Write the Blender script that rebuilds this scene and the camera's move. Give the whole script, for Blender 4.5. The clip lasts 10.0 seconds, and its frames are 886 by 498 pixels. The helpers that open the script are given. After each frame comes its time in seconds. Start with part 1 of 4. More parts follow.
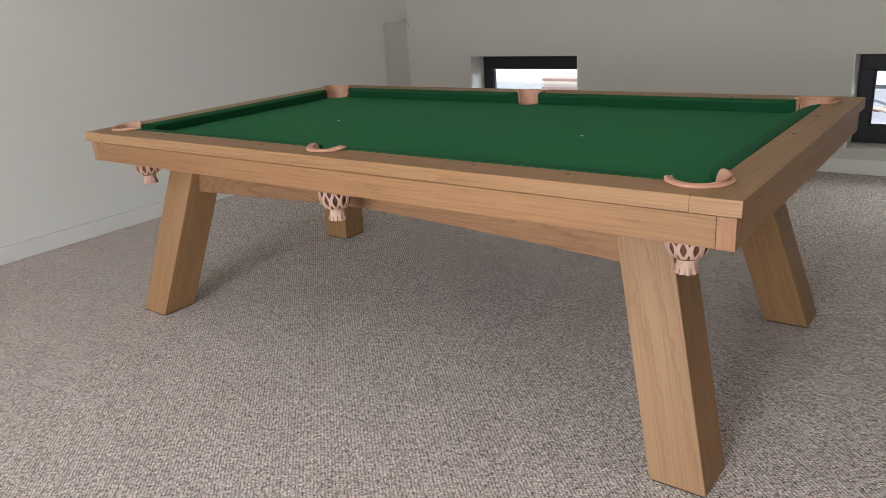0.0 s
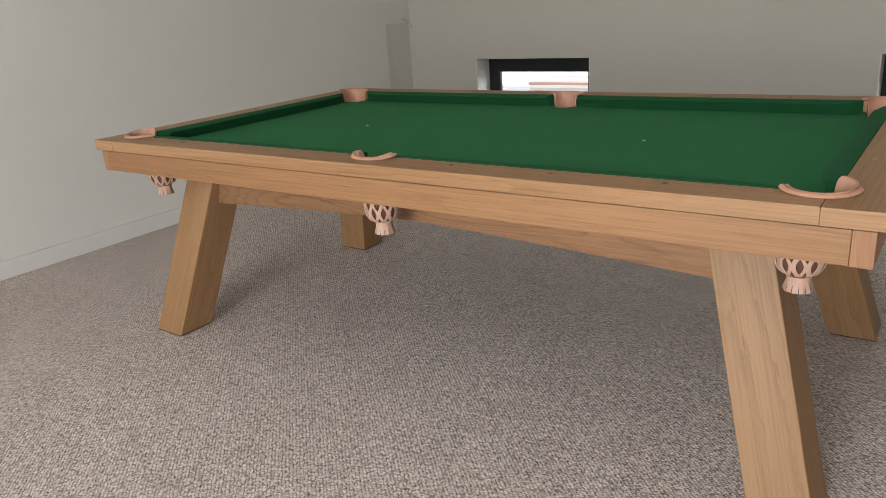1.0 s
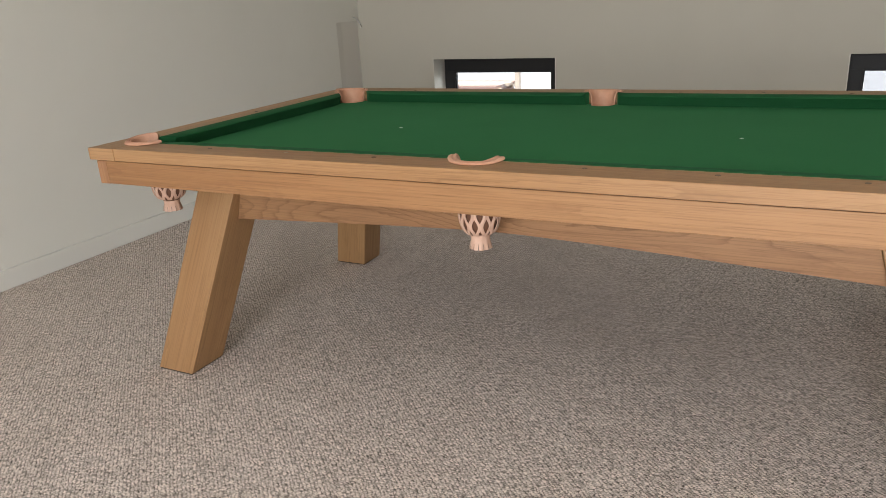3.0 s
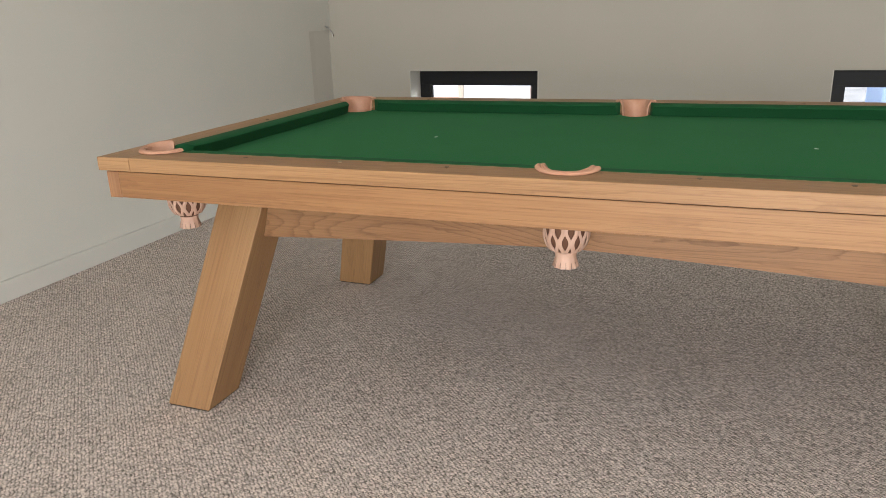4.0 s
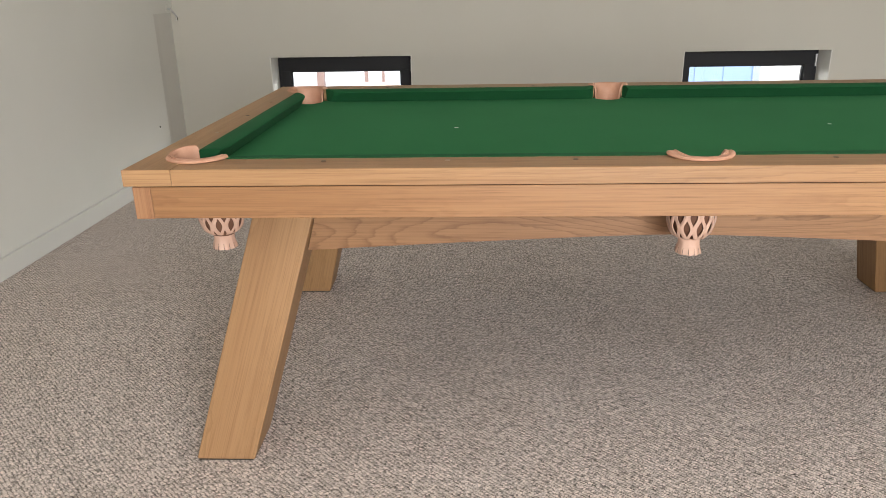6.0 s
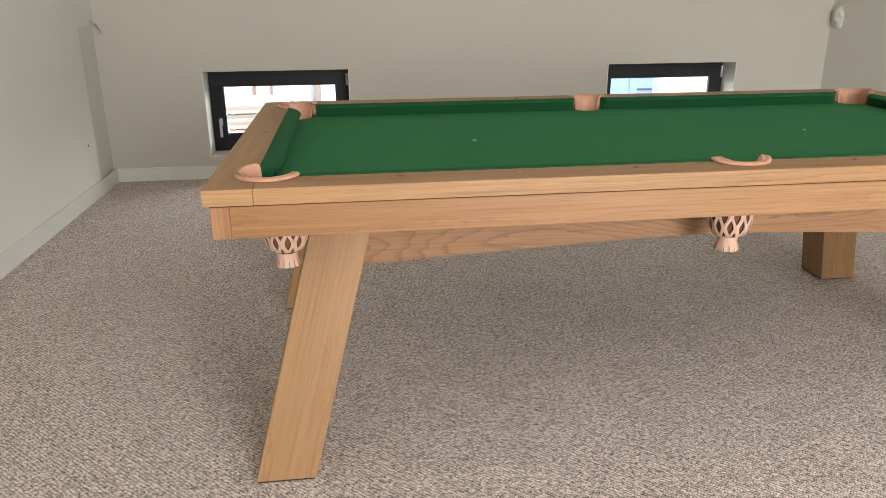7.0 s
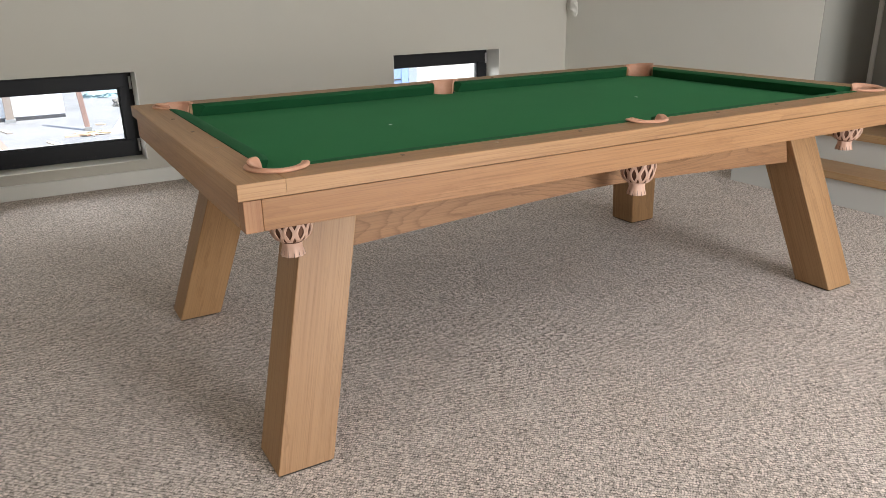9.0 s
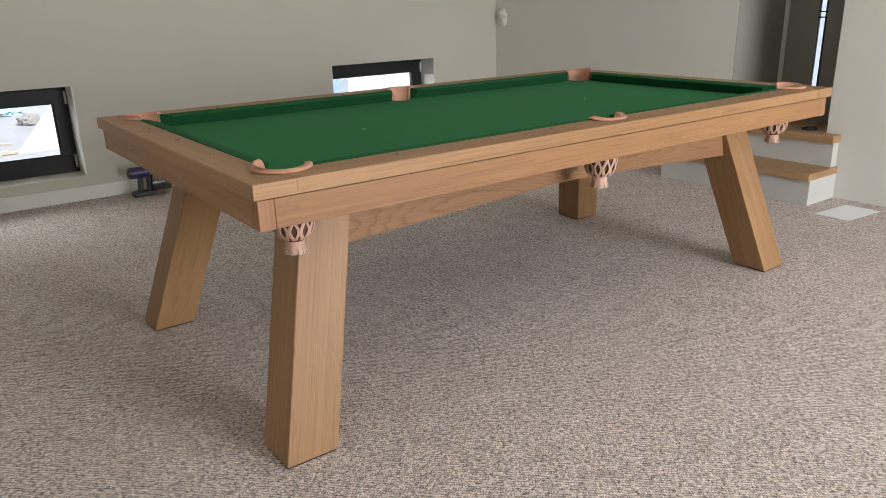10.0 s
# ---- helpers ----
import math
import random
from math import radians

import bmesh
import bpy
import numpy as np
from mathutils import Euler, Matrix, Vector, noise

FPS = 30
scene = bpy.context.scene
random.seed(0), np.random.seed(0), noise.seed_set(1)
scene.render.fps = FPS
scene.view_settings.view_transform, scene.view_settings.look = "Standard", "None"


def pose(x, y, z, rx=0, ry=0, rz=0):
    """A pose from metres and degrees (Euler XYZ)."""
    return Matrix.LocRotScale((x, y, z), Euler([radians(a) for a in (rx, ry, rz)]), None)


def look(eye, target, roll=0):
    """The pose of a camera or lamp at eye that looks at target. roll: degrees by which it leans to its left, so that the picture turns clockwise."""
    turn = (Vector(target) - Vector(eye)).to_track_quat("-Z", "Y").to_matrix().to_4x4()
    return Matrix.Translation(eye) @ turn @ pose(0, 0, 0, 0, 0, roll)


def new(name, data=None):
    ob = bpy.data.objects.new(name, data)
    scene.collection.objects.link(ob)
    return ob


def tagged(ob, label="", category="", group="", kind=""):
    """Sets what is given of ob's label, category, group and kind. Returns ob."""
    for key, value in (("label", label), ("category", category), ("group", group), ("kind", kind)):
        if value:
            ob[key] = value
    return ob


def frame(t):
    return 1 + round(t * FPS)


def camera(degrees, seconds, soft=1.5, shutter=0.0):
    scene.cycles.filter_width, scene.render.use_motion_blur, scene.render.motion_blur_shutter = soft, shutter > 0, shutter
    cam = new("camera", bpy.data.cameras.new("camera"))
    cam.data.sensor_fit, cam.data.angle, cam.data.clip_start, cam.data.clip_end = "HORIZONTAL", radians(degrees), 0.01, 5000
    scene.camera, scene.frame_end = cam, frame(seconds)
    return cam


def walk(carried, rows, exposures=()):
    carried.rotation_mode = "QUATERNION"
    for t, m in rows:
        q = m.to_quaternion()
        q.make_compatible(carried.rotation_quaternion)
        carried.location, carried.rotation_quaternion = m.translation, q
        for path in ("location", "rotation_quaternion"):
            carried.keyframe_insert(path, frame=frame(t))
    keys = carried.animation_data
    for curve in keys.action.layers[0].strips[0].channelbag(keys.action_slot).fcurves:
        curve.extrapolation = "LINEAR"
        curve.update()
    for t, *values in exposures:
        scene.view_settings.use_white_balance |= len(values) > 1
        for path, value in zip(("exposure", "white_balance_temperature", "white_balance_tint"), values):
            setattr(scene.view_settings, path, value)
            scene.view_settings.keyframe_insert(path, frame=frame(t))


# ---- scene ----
DOOR_X, DOOR_HALF = 0.95, 1.35      # wide south window: centre and half width
cam = camera(61.98, 10.0, soft=0.7)
# seconds, eye x y z, turn x y z in degrees
PATH = [
    (0.0, 1.7157, -2.2589, 1.2603, 70.900, 3.732, 36.802),
    (0.5, 1.5544, -2.2484, 1.2549, 71.212, 4.538, 35.957),
    (1.0, 1.4105, -2.2457, 1.2453, 71.122, 3.826, 35.022),
    (1.5, 1.2937, -2.2586, 1.2459, 70.498, 3.431, 32.854),
    (2.0, 1.1016, -2.2893, 1.2378, 70.228, 3.338, 29.879),
    (2.5, 0.9362, -2.3305, 1.2432, 70.320, 3.043, 27.373),
    (3.8, 0.4317, -2.2957, 1.1742, 72.093, 2.452, 22.995),
    (4.0, 0.3412, -2.2994, 1.1796, 72.049, 1.801, 20.915),
    (4.5, 0.0758, -2.3177, 1.1727, 72.092, 1.840, 15.711),
    (5.0, -0.1330, -2.3408, 1.1784, 71.574, 2.506, 13.230),
    (5.5, -0.2965, -2.3269, 1.1742, 70.633, 2.288, 8.481),
    (5.7, -0.3769, -2.3196, 1.1791, 70.503, 1.774, 6.291),
    (6.8, -0.8989, -2.3496, 1.2177, 70.844, 0.203, -6.608),
    (7.0, -0.9796, -2.3604, 1.2147, 71.195, 0.427, -7.309),
    (7.5, -1.1490, -2.3171, 1.1896, 71.165, 0.818, -10.517),
    (8.0, -1.3302, -2.2783, 1.1785, 70.688, 1.007, -17.104),
    (8.5, -1.5729, -2.2980, 1.1826, 70.384, 1.248, -25.528),
    (9.0, -1.6988, -2.3078, 1.2082, 70.740, 0.985, -30.173),
    (9.5, -1.8294, -2.3085, 1.1929, 70.881, 0.865, -34.776),
    (10.0, -1.9359, -2.3093, 1.2048, 71.445, 1.351, -36.825),
]
walk(cam, [(t, pose(x, y, z, rx, ry, rz)) for t, x, y, z, rx, ry, rz in PATH], exposures=[(0.0, 2.05, 6320, 10), (1.0, 2.07, 6530, 10), (2.0, 2.10, 6770, 10), (4.0, 2.32, 6790, 10), (5.5, 2.49, 6700, 10), (7.5, 2.53, 6910, 10), (8.5, 2.49, 6700, 10), (10.0, 2.24, 6580, 10)])

# ---- world and light ----
world = bpy.data.worlds.new("sky")
scene.world = world
world.use_nodes = True
wn = world.node_tree
sky = wn.nodes.new("ShaderNodeTexSky")
sky.sky_type, sky.sun_disc = "NISHITA", False
sky.sun_elevation, sky.sun_rotation = radians(74), radians(163)
wn.links.new(sky.outputs[0], wn.nodes["Background"].inputs[0])
wn.nodes["Background"].inputs[1].default_value = 0.10


def lamp(name, kind, m, energy, color, **settings):
    data = bpy.data.lights.new(name, kind)
    data.energy, data.color = energy, color
    if "size" in settings:
        data.shape, data.size, data.size_y = "RECTANGLE", settings["size"], settings["size_y"]
    if "angle" in settings:
        data.angle = settings["angle"]
    ob = new(name, data)
    ob.matrix_world = m
    return ob


# the sun stands high in the south
lamp("sun", "SUN", look((0.6, -2.0, 7.2), (0, 0, 0)), 2.1, (1.0, 0.95, 0.88), angle=radians(0.5))
# daylight that comes in through the wide south window
lamp("south_daylight", "AREA", look((DOOR_X, -5.48, 1.36), (DOOR_X, 0, 1.8)), 53, (0.97, 0.98, 1.0), size=2.1, size_y=2.2)

# added lamps, out of view, put sky light on the two north windows' reveals
for x in (-1.466, 1.42):
    lamp("north_reveal_fill", "AREA", look((x, 4.6, 0.98), (x, 3.0, 0.42)), 22.0, (0.93, 0.97, 1.0), size=2.6, size_y=0.7)

# ---- materials ----


class Mat:
    """A principled material with short calls for its nodes."""

    def __init__(self, name, color=(0.8, 0.8, 0.8), rough=0.5, metal=0.0, spec=0.5):
        self.m = bpy.data.materials.new(name)
        self.m.use_nodes = True
        self.t = self.m.node_tree
        self.b = self.t.nodes["Principled BSDF"]
        self.b.inputs["Base Color"].default_value = (*color, 1)
        self.b.inputs["Roughness"].default_value = rough
        self.b.inputs["Metallic"].default_value = metal
        self.b.inputs["Specular IOR Level"].default_value = spec

    def node(self, kind, **inputs):
        n = self.t.nodes.new("ShaderNode" + kind)
        for key, value in inputs.items():
            key = key.replace("_", " ")
            self.put(value, n.inputs[key])
        return n

    def put(self, value, socket):
        if isinstance(value, bpy.types.NodeSocket):
            self.t.links.new(value, socket)
        else:
            socket.default_value = value

    def coords(self, kind="Object", scale=(1, 1, 1), attribute=""):
        if attribute:
            a = self.t.nodes.new("ShaderNodeAttribute")
            a.attribute_name = attribute
            out = a.outputs["Vector"]
        else:
            out = self.t.nodes.new("ShaderNodeTexCoord").outputs[kind]
        m = self.node("Mapping", Vector=out, Scale=scale)
        return m.outputs[0]

    def noise(self, vector, scale, detail=3.0, rough=0.5, distortion=0.0):
        return self.node("TexNoise", Vector=vector, Scale=scale, Detail=detail, Roughness=rough, Distortion=distortion).outputs[0]

    def ramp(self, value, *stops):
        n = self.node("ValToRGB", Fac=value)
        e = n.color_ramp.elements
        while len(e) < len(stops):
            e.new(0.5)
        for k, (p, c) in zip(e, stops):
            k.position, k.color = p, (*c, 1) if isinstance(c, tuple) else (c, c, c, 1)
        return n.outputs[0]

    def mix(self, a, b, fac, blend="MIX"):
        n = self.t.nodes.new("ShaderNodeMix")
        n.data_type, n.blend_type = "RGBA", blend
        for i, v in ((0, fac), (6, a), (7, b)):
            if isinstance(v, tuple):
                v = (*v, 1)
            self.put(v, n.inputs[i])
        return n.outputs[2]

    def math(self, op, a, b=0.0):
        n = self.t.nodes.new("ShaderNodeMath")
        n.operation = op
        self.put(a, n.inputs[0])
        self.put(b, n.inputs[1])
        return n.outputs[0]

    def color(self, value):
        self.put(value, self.b.inputs["Base Color"])
        return self

    def rough(self, value):
        self.put(value, self.b.inputs["Roughness"])
        return self

    def bump(self, height, strength=0.3, distance=0.002):
        n = self.node("Bump", Height=height, Strength=strength, Distance=distance)
        self.put(n.outputs[0], self.b.inputs["Normal"])
        return self


def oak_material(name, light, mid, dark, gloss=0.42, figure=0.16, arch=0.22, rings=34.0, fibre=1.0):
    """Planed oak: slow growth rings that thin out into flames, straight fibres, short pores and broad tonal drift."""
    k = Mat(name, rough=gloss, spec=0.30)
    info = k.node("ObjectInfo").outputs["Random"]
    off = k.node("CombineXYZ", X=k.math("MULTIPLY", info, 7.0), Y=k.math("MULTIPLY", info, 3.1), Z=k.math("MULTIPLY", info, 5.3)).outputs[0]
    a = k.t.nodes.new("ShaderNodeAttribute")
    a.attribute_name = "grain"
    v = k.node("VectorMath")
    k.put(a.outputs["Vector"], v.inputs[0])
    k.put(off, v.inputs[1])
    g = v.outputs[0]

    def stretched(along, across, detail, rough=0.5, distortion=0.0):
        return k.noise(k.node("Mapping", Vector=g, Scale=(along, across, across)).outputs[0], 1.0, detail, rough, distortion)

    field = stretched(arch, 3.6, 2.0, 0.35, 0.15)
    wig = stretched(16.0, 60.0, 2.0)
    bands = k.math("FRACT", k.math("ADD", k.math("MULTIPLY", field, rings), k.math("MULTIPLY", wig, 0.9)))
    line = k.ramp(bands, (0.0, 1.0), (0.10, 0.55), (0.30, 0.14), (0.90, 0.0), (1.0, 1.0))
    shown = k.ramp(stretched(0.7, 5.0, 2.0), (0.40, 0.25), (0.62, 1.0))      # the rings fade here and there
    fine = stretched(4.0, 330.0, 2.0, 0.6)
    streak = stretched(0.7, 110.0, 3.0, 0.6)
    lines = stretched(3.4, 250.0, 2.0, 0.55, 0.1)
    broad = stretched(0.55, 9.0, 3.0)
    blush = stretched(0.35, 2.6, 2.0)
    pores = k.ramp(stretched(8.0, 480.0, 1.0), (0.62, 0.0), (0.70, 1.0))
    base = k.mix(mid, light, k.ramp(broad, (0.32, 0.0), (0.68, 1.0)))
    base = k.mix(base, (1.0, 0.95, 0.93), k.ramp(blush, (0.40, 0.0), (0.65, 0.8)), "MULTIPLY")
    base = k.mix(base, dark, k.math("MULTIPLY", k.math("MULTIPLY", line, shown), figure))
    base = k.mix(base, dark, k.math("MULTIPLY", k.ramp(streak, (0.46, 0.0), (0.72, 1.0)), 0.22 * fibre))
    base = k.mix(base, dark, k.math("MULTIPLY", k.ramp(lines, (0.50, 0.0), (0.66, 1.0)), 0.26 * fibre))
    base = k.mix(base, dark, k.math("MULTIPLY", k.ramp(fine, (0.48, 0.0), (0.78, 1.0)), 0.15 * fibre))
    base = k.mix(base, dark, k.math("MULTIPLY", pores, 0.24))
    base = k.mix(base, (0.91, 0.88, 0.85), info, "MULTIPLY")
    k.color(base).rough(k.math("ADD", k.math("MULTIPLY", fine, 0.08), gloss - 0.02))
    k.bump(k.math("SUBTRACT", fine, pores), 0.18, 0.0006)
    return k.m


OAK = oak_material("oak", (0.410, 0.242, 0.120), (0.338, 0.190, 0.089), (0.124, 0.054, 0.023), 0.42, 0.32)
# oak again, darker and redder for the shade under the rail
OAK_APRON = oak_material("shaded_apron_oak", (0.392, 0.220, 0.104), (0.322, 0.170, 0.078), (0.122, 0.051, 0.022), 0.42, 0.28)
# plainer leg oak, darkened so the shade under the table is in its colour
OAK_PLAIN = oak_material("shaded_plain_oak", (0.362, 0.213, 0.102), (0.302, 0.169, 0.077), (0.126, 0.056, 0.023), 0.46, 0.36, 0.45, 15.0, 0.85)
OAK_POST = oak_material("upright_oak", (0.385, 0.206, 0.106), (0.305, 0.152, 0.076), (0.118, 0.046, 0.021), 0.44, 0.50, 0.20, 70.0)
# stronger figure; darkened for the shade the table top throws on the beam
OAK_BEAM = oak_material("shaded_figured_oak", (0.335, 0.186, 0.093), (0.275, 0.146, 0.071), (0.095, 0.041, 0.018), 0.45, 0.48, 0.62, 40.0)
OAK_STEP = oak_material("oak_tread", (0.42, 0.27, 0.14), (0.34, 0.20, 0.10), (0.20, 0.11, 0.05))


def cloth_material(name, a, b):
    k = Mat(name, rough=0.95, spec=0.15)
    v = k.coords("Object")
    blot = k.noise(v, 6.0, 3.0)
    weave = k.noise(v, 1400.0, 2.0)
    k.color(k.mix(a, b, k.math("ADD", k.math("MULTIPLY", blot, 0.5), k.math("MULTIPLY", weave, 0.5))))
    k.b.inputs["Sheen Weight"].default_value = 0.04
    k.b.inputs["Sheen Roughness"].default_value = 0.4
    k.b.inputs["Sheen Tint"].default_value = (0.3, 0.8, 0.4, 1)
    k.bump(weave, 0.25, 0.0006)
    return k.m


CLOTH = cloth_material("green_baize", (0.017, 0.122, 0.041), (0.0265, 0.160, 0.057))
# the bed's green, darkened: the cushions' shade is put into their cloth colour
SHADED_CLOTH = cloth_material("shaded_green_baize", (0.009, 0.070, 0.024), (0.0135, 0.092, 0.033))


def leather_material(name, a, b):
    k = Mat(name, rough=0.55, spec=0.4)
    v = k.coords("Object")
    blot = k.noise(v, 18.0, 4.0, 0.6)
    grain = k.node("TexVoronoi", Vector=v, Scale=900.0).outputs["Distance"]
    k.color(k.mix(a, b, k.ramp(blot, (0.3, 0.0), (0.7, 1.0))))
    k.bump(grain, 0.2, 0.0008)
    return k.m


LEATHER = leather_material("natural_leather", (0.48, 0.235, 0.145), (0.58, 0.325, 0.220))
NET = leather_material("pale_leather", (0.45, 0.275, 0.198), (0.55, 0.360, 0.275))


def carpet_material():
    """Loop pile laid in ribs: each loop has its own yarn tone; shade in the valleys and scattered gaps is put into the
    colour.
    """
    k = Mat("loop_carpet", rough=1.0, spec=0.03)
    v0 = k.coords("Object")
    warp = k.node("VectorMath")
    warp.operation = "MULTIPLY_ADD"
    k.put(k.node("TexNoise", Vector=v0, Scale=75.0, Detail=4.0).outputs["Color"], warp.inputs[0])
    warp.inputs[1].default_value = (0.018, 0.018, 0.0)
    k.put(v0, warp.inputs[2])
    axes = k.node("SeparateXYZ", Vector=k.node("Mapping", Vector=k.node("Mapping", Vector=warp.outputs[0], Rotation=(0.0, 0.0, radians(44))).outputs[0], Scale=(138.0, 98.0, 1.0)).outputs[0])
    rib = axes.outputs["Y"]
    shift = k.t.nodes.new("ShaderNodeTexWhiteNoise")
    shift.noise_dimensions = "1D"
    k.put(k.math("FLOOR", rib), shift.inputs["W"])
    along = k.math("ADD", axes.outputs["X"], shift.outputs["Value"])

    def ridge(value):
        # 0 on the crest of a rib or loop, 1 in the valley
        return k.math("MULTIPLY", k.math("ABSOLUTE", k.math("SUBTRACT", k.math("FRACT", value), 0.5)), 2.0)

    across, length = ridge(rib), ridge(along)
    loop = k.t.nodes.new("ShaderNodeTexWhiteNoise")
    loop.noise_dimensions = "2D"
    k.put(k.node("CombineXYZ", X=k.math("FLOOR", along), Y=k.math("FLOOR", rib), Z=0.0).outputs[0], loop.inputs["Vector"])
    tone = loop.outputs["Value"]
    pile = k.noise(v0, 300.0, 3.0, 0.65)
    clump = k.noise(v0, 75.0, 3.0, 0.65)
    mixed = k.math("ADD", k.math("MULTIPLY", tone, 0.50), k.math("MULTIPLY", pile, 0.97))
    yarn = k.ramp(mixed, (0.36, YARN_DARK), (0.58, YARN_LOW), (0.80, YARN_MID), (1.10, YARN_HIGH))
    valley = k.ramp(k.math("ADD", k.math("MULTIPLY", across, across), k.math("MULTIPLY", length, length)), (0.50, 0.0), (1.15, 1.0))
    # shade between the loops, coloured in as dark flecks and gaps
    fleck = k.ramp(k.noise(v0, 88.0, 2.0, 0.6), (0.52, 0.0), (0.64, 1.0))
    gap_shade = k.math("MULTIPLY", valley, k.ramp(clump, (0.38, 1.0), (0.62, 0.25)))
    col = k.mix(yarn, (0.060, 0.050, 0.043), gap_shade)
    col = k.mix(col, (0.10, 0.083, 0.070), k.math("MULTIPLY", fleck, 0.58))
    large = k.noise(v0, 1.3, 4.0, 0.6)
    patch = k.noise(v0, 9.0, 3.0, 0.6)
    col = k.mix(col, (0.90, 0.87, 0.84), k.math("MULTIPLY", k.ramp(large, (0.3, 1.0), (0.7, 0.0)), 0.5), "MULTIPLY")
    col = k.mix(col, (0.86, 0.85, 0.84), k.math("MULTIPLY", k.ramp(patch, (0.35, 1.0), (0.65, 0.0)), 0.6), "MULTIPLY")
    k.color(col)
    k.bump(k.math("SUBTRACT", k.math("ADD", k.math("MULTIPLY", tone, 0.25), k.math("MULTIPLY", pile, 0.4)), valley), 0.30, 0.004)
    return k.m


YARN_DARK, YARN_LOW, YARN_MID, YARN_HIGH = (0.33, 0.286, 0.258), (0.64, 0.558, 0.502), (0.79, 0.692, 0.625), (0.92, 0.808, 0.735)
CARPET = carpet_material()


def paint_material(name, a, b, rough=0.75):
    k = Mat(name, rough=rough, spec=0.25)
    v = k.coords("Object")
    k.color(k.mix(a, b, k.noise(v, 1.6, 4.0, 0.6)))
    k.bump(k.math("ADD", k.noise(v, 160.0, 3.0), k.math("MULTIPLY", k.noise(v, 7.0, 2.0), 2.0)), 0.12, 0.0015)
    return k.m


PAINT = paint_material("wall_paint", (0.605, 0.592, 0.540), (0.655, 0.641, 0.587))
# the wall paint darkened and warmed: the north wall's dimmer light put into colour
SHADED_PAINT = paint_material("shaded_wall_paint", (0.470, 0.446, 0.388), (0.508, 0.484, 0.424))
TRIM = paint_material("trim_paint", (0.60, 0.585, 0.54), (0.65, 0.635, 0.59), 0.45)
# a darker white than the trim, for the steps alone
STEP_PAINT = paint_material("step_white", (0.48, 0.47, 0.44), (0.53, 0.52, 0.49), 0.5)
# slightly darker than the walls: the corner strip's shade put into colour
STRIP_SHADE = paint_material("strip_shade", (0.555, 0.532, 0.484), (0.595, 0.571, 0.521), 0.85)
# dark grey that puts the passage's lack of light into its walls
DIM_WALL = paint_material("dim_wall", (0.235, 0.228, 0.200), (0.275, 0.266, 0.236))
ALU = paint_material("black_frame_paint", (0.012, 0.012, 0.014), (0.020, 0.020, 0.022), 0.45)


def plain(name, color, rough=0.5, metal=0.0, amount=0.15, size=30.0):
    k = Mat(name, color, rough, metal)
    dark = tuple(c * (1 - amount) for c in color)
    k.color(k.mix(dark, color, k.noise(k.coords("Object"), size, 4.0, 0.6)))
    return k.m


CHROME = plain("satin_metal", (0.62, 0.62, 0.62), 0.3, 0.9)
DARK = plain("dark_void", (0.03, 0.025, 0.02), 0.9)
SIGHT = plain("sight_inlay", (0.115, 0.066, 0.037), 0.5)
SIGHT_PEARL = plain("pale_sight_inlay", (0.36, 0.265, 0.180), 0.45)
SPOT = plain("white_spot", (0.75, 0.78, 0.72), 0.6)
SLATE = plain("slate", (0.08, 0.08, 0.085), 0.7)
# unseen ceiling, kept brighter than the walls so it bounces fill light
CEILING_WHITE = paint_material("ceiling_paint", (0.78, 0.775, 0.76), (0.83, 0.825, 0.81))
PAPER = plain("paper", (0.80, 0.80, 0.80), 0.7, 0.0, 0.04)


def glass_material(name, tint):
    """A thin pane: clear, with the mirror gloss that glass has at its angle."""
    k = Mat(name)
    clear = k.node("BsdfTransparent", Color=(*tint, 1))
    gloss = k.node("BsdfGlossy", Roughness=0.02)
    mixed = k.t.nodes.new("ShaderNodeMixShader")
    k.put(k.node("Fresnel", IOR=1.5).outputs[0], mixed.inputs[0])
    k.put(clear.outputs[0], mixed.inputs[1])
    k.put(gloss.outputs[0], mixed.inputs[2])
    k.put(mixed.outputs[0], k.t.nodes["Material Output"].inputs[0])
    return k.m


GLASS = glass_material("window_glass", (0.97, 0.98, 0.97))
SMOKED_GLASS = glass_material("tinted_glass", (0.80, 0.82, 0.84))

# ---- building helpers ----
def finish(name, bm, material, parent=None, label="", grain=None, smooth=False):
    mesh = bpy.data.meshes.new(name)
    bmesh.ops.recalc_face_normals(bm, faces=bm.faces)
    bm.to_mesh(mesh)
    bm.free()
    mesh.materials.append(material)
    if grain is not None:
        co = np.empty(len(mesh.vertices) * 3, dtype=np.float32)
        mesh.vertices.foreach_get("co", co)
        g = np.ascontiguousarray(grain(co.reshape(-1, 3)), dtype=np.float32)
        mesh.attributes.new("grain", "FLOAT_VECTOR", "POINT").data.foreach_set("vector", g.ravel())
    if smooth:
        mesh.shade_smooth()
        mesh.set_sharp_from_angle(angle=radians(38))
    ob = new(name, mesh)
    if parent is not None:
        ob.parent = parent
    if label:
        tagged(ob, label)
    return ob


def part(name, bm, material, parent, label="", grain=None, smooth=False):
    return finish(name, bm, material, parent, label, grain, smooth)


ALONG_X = lambda c: c
ALONG_Y = lambda c: c[:, [1, 0, 2]]
ALONG_Z = lambda c: c[:, [2, 0, 1]]


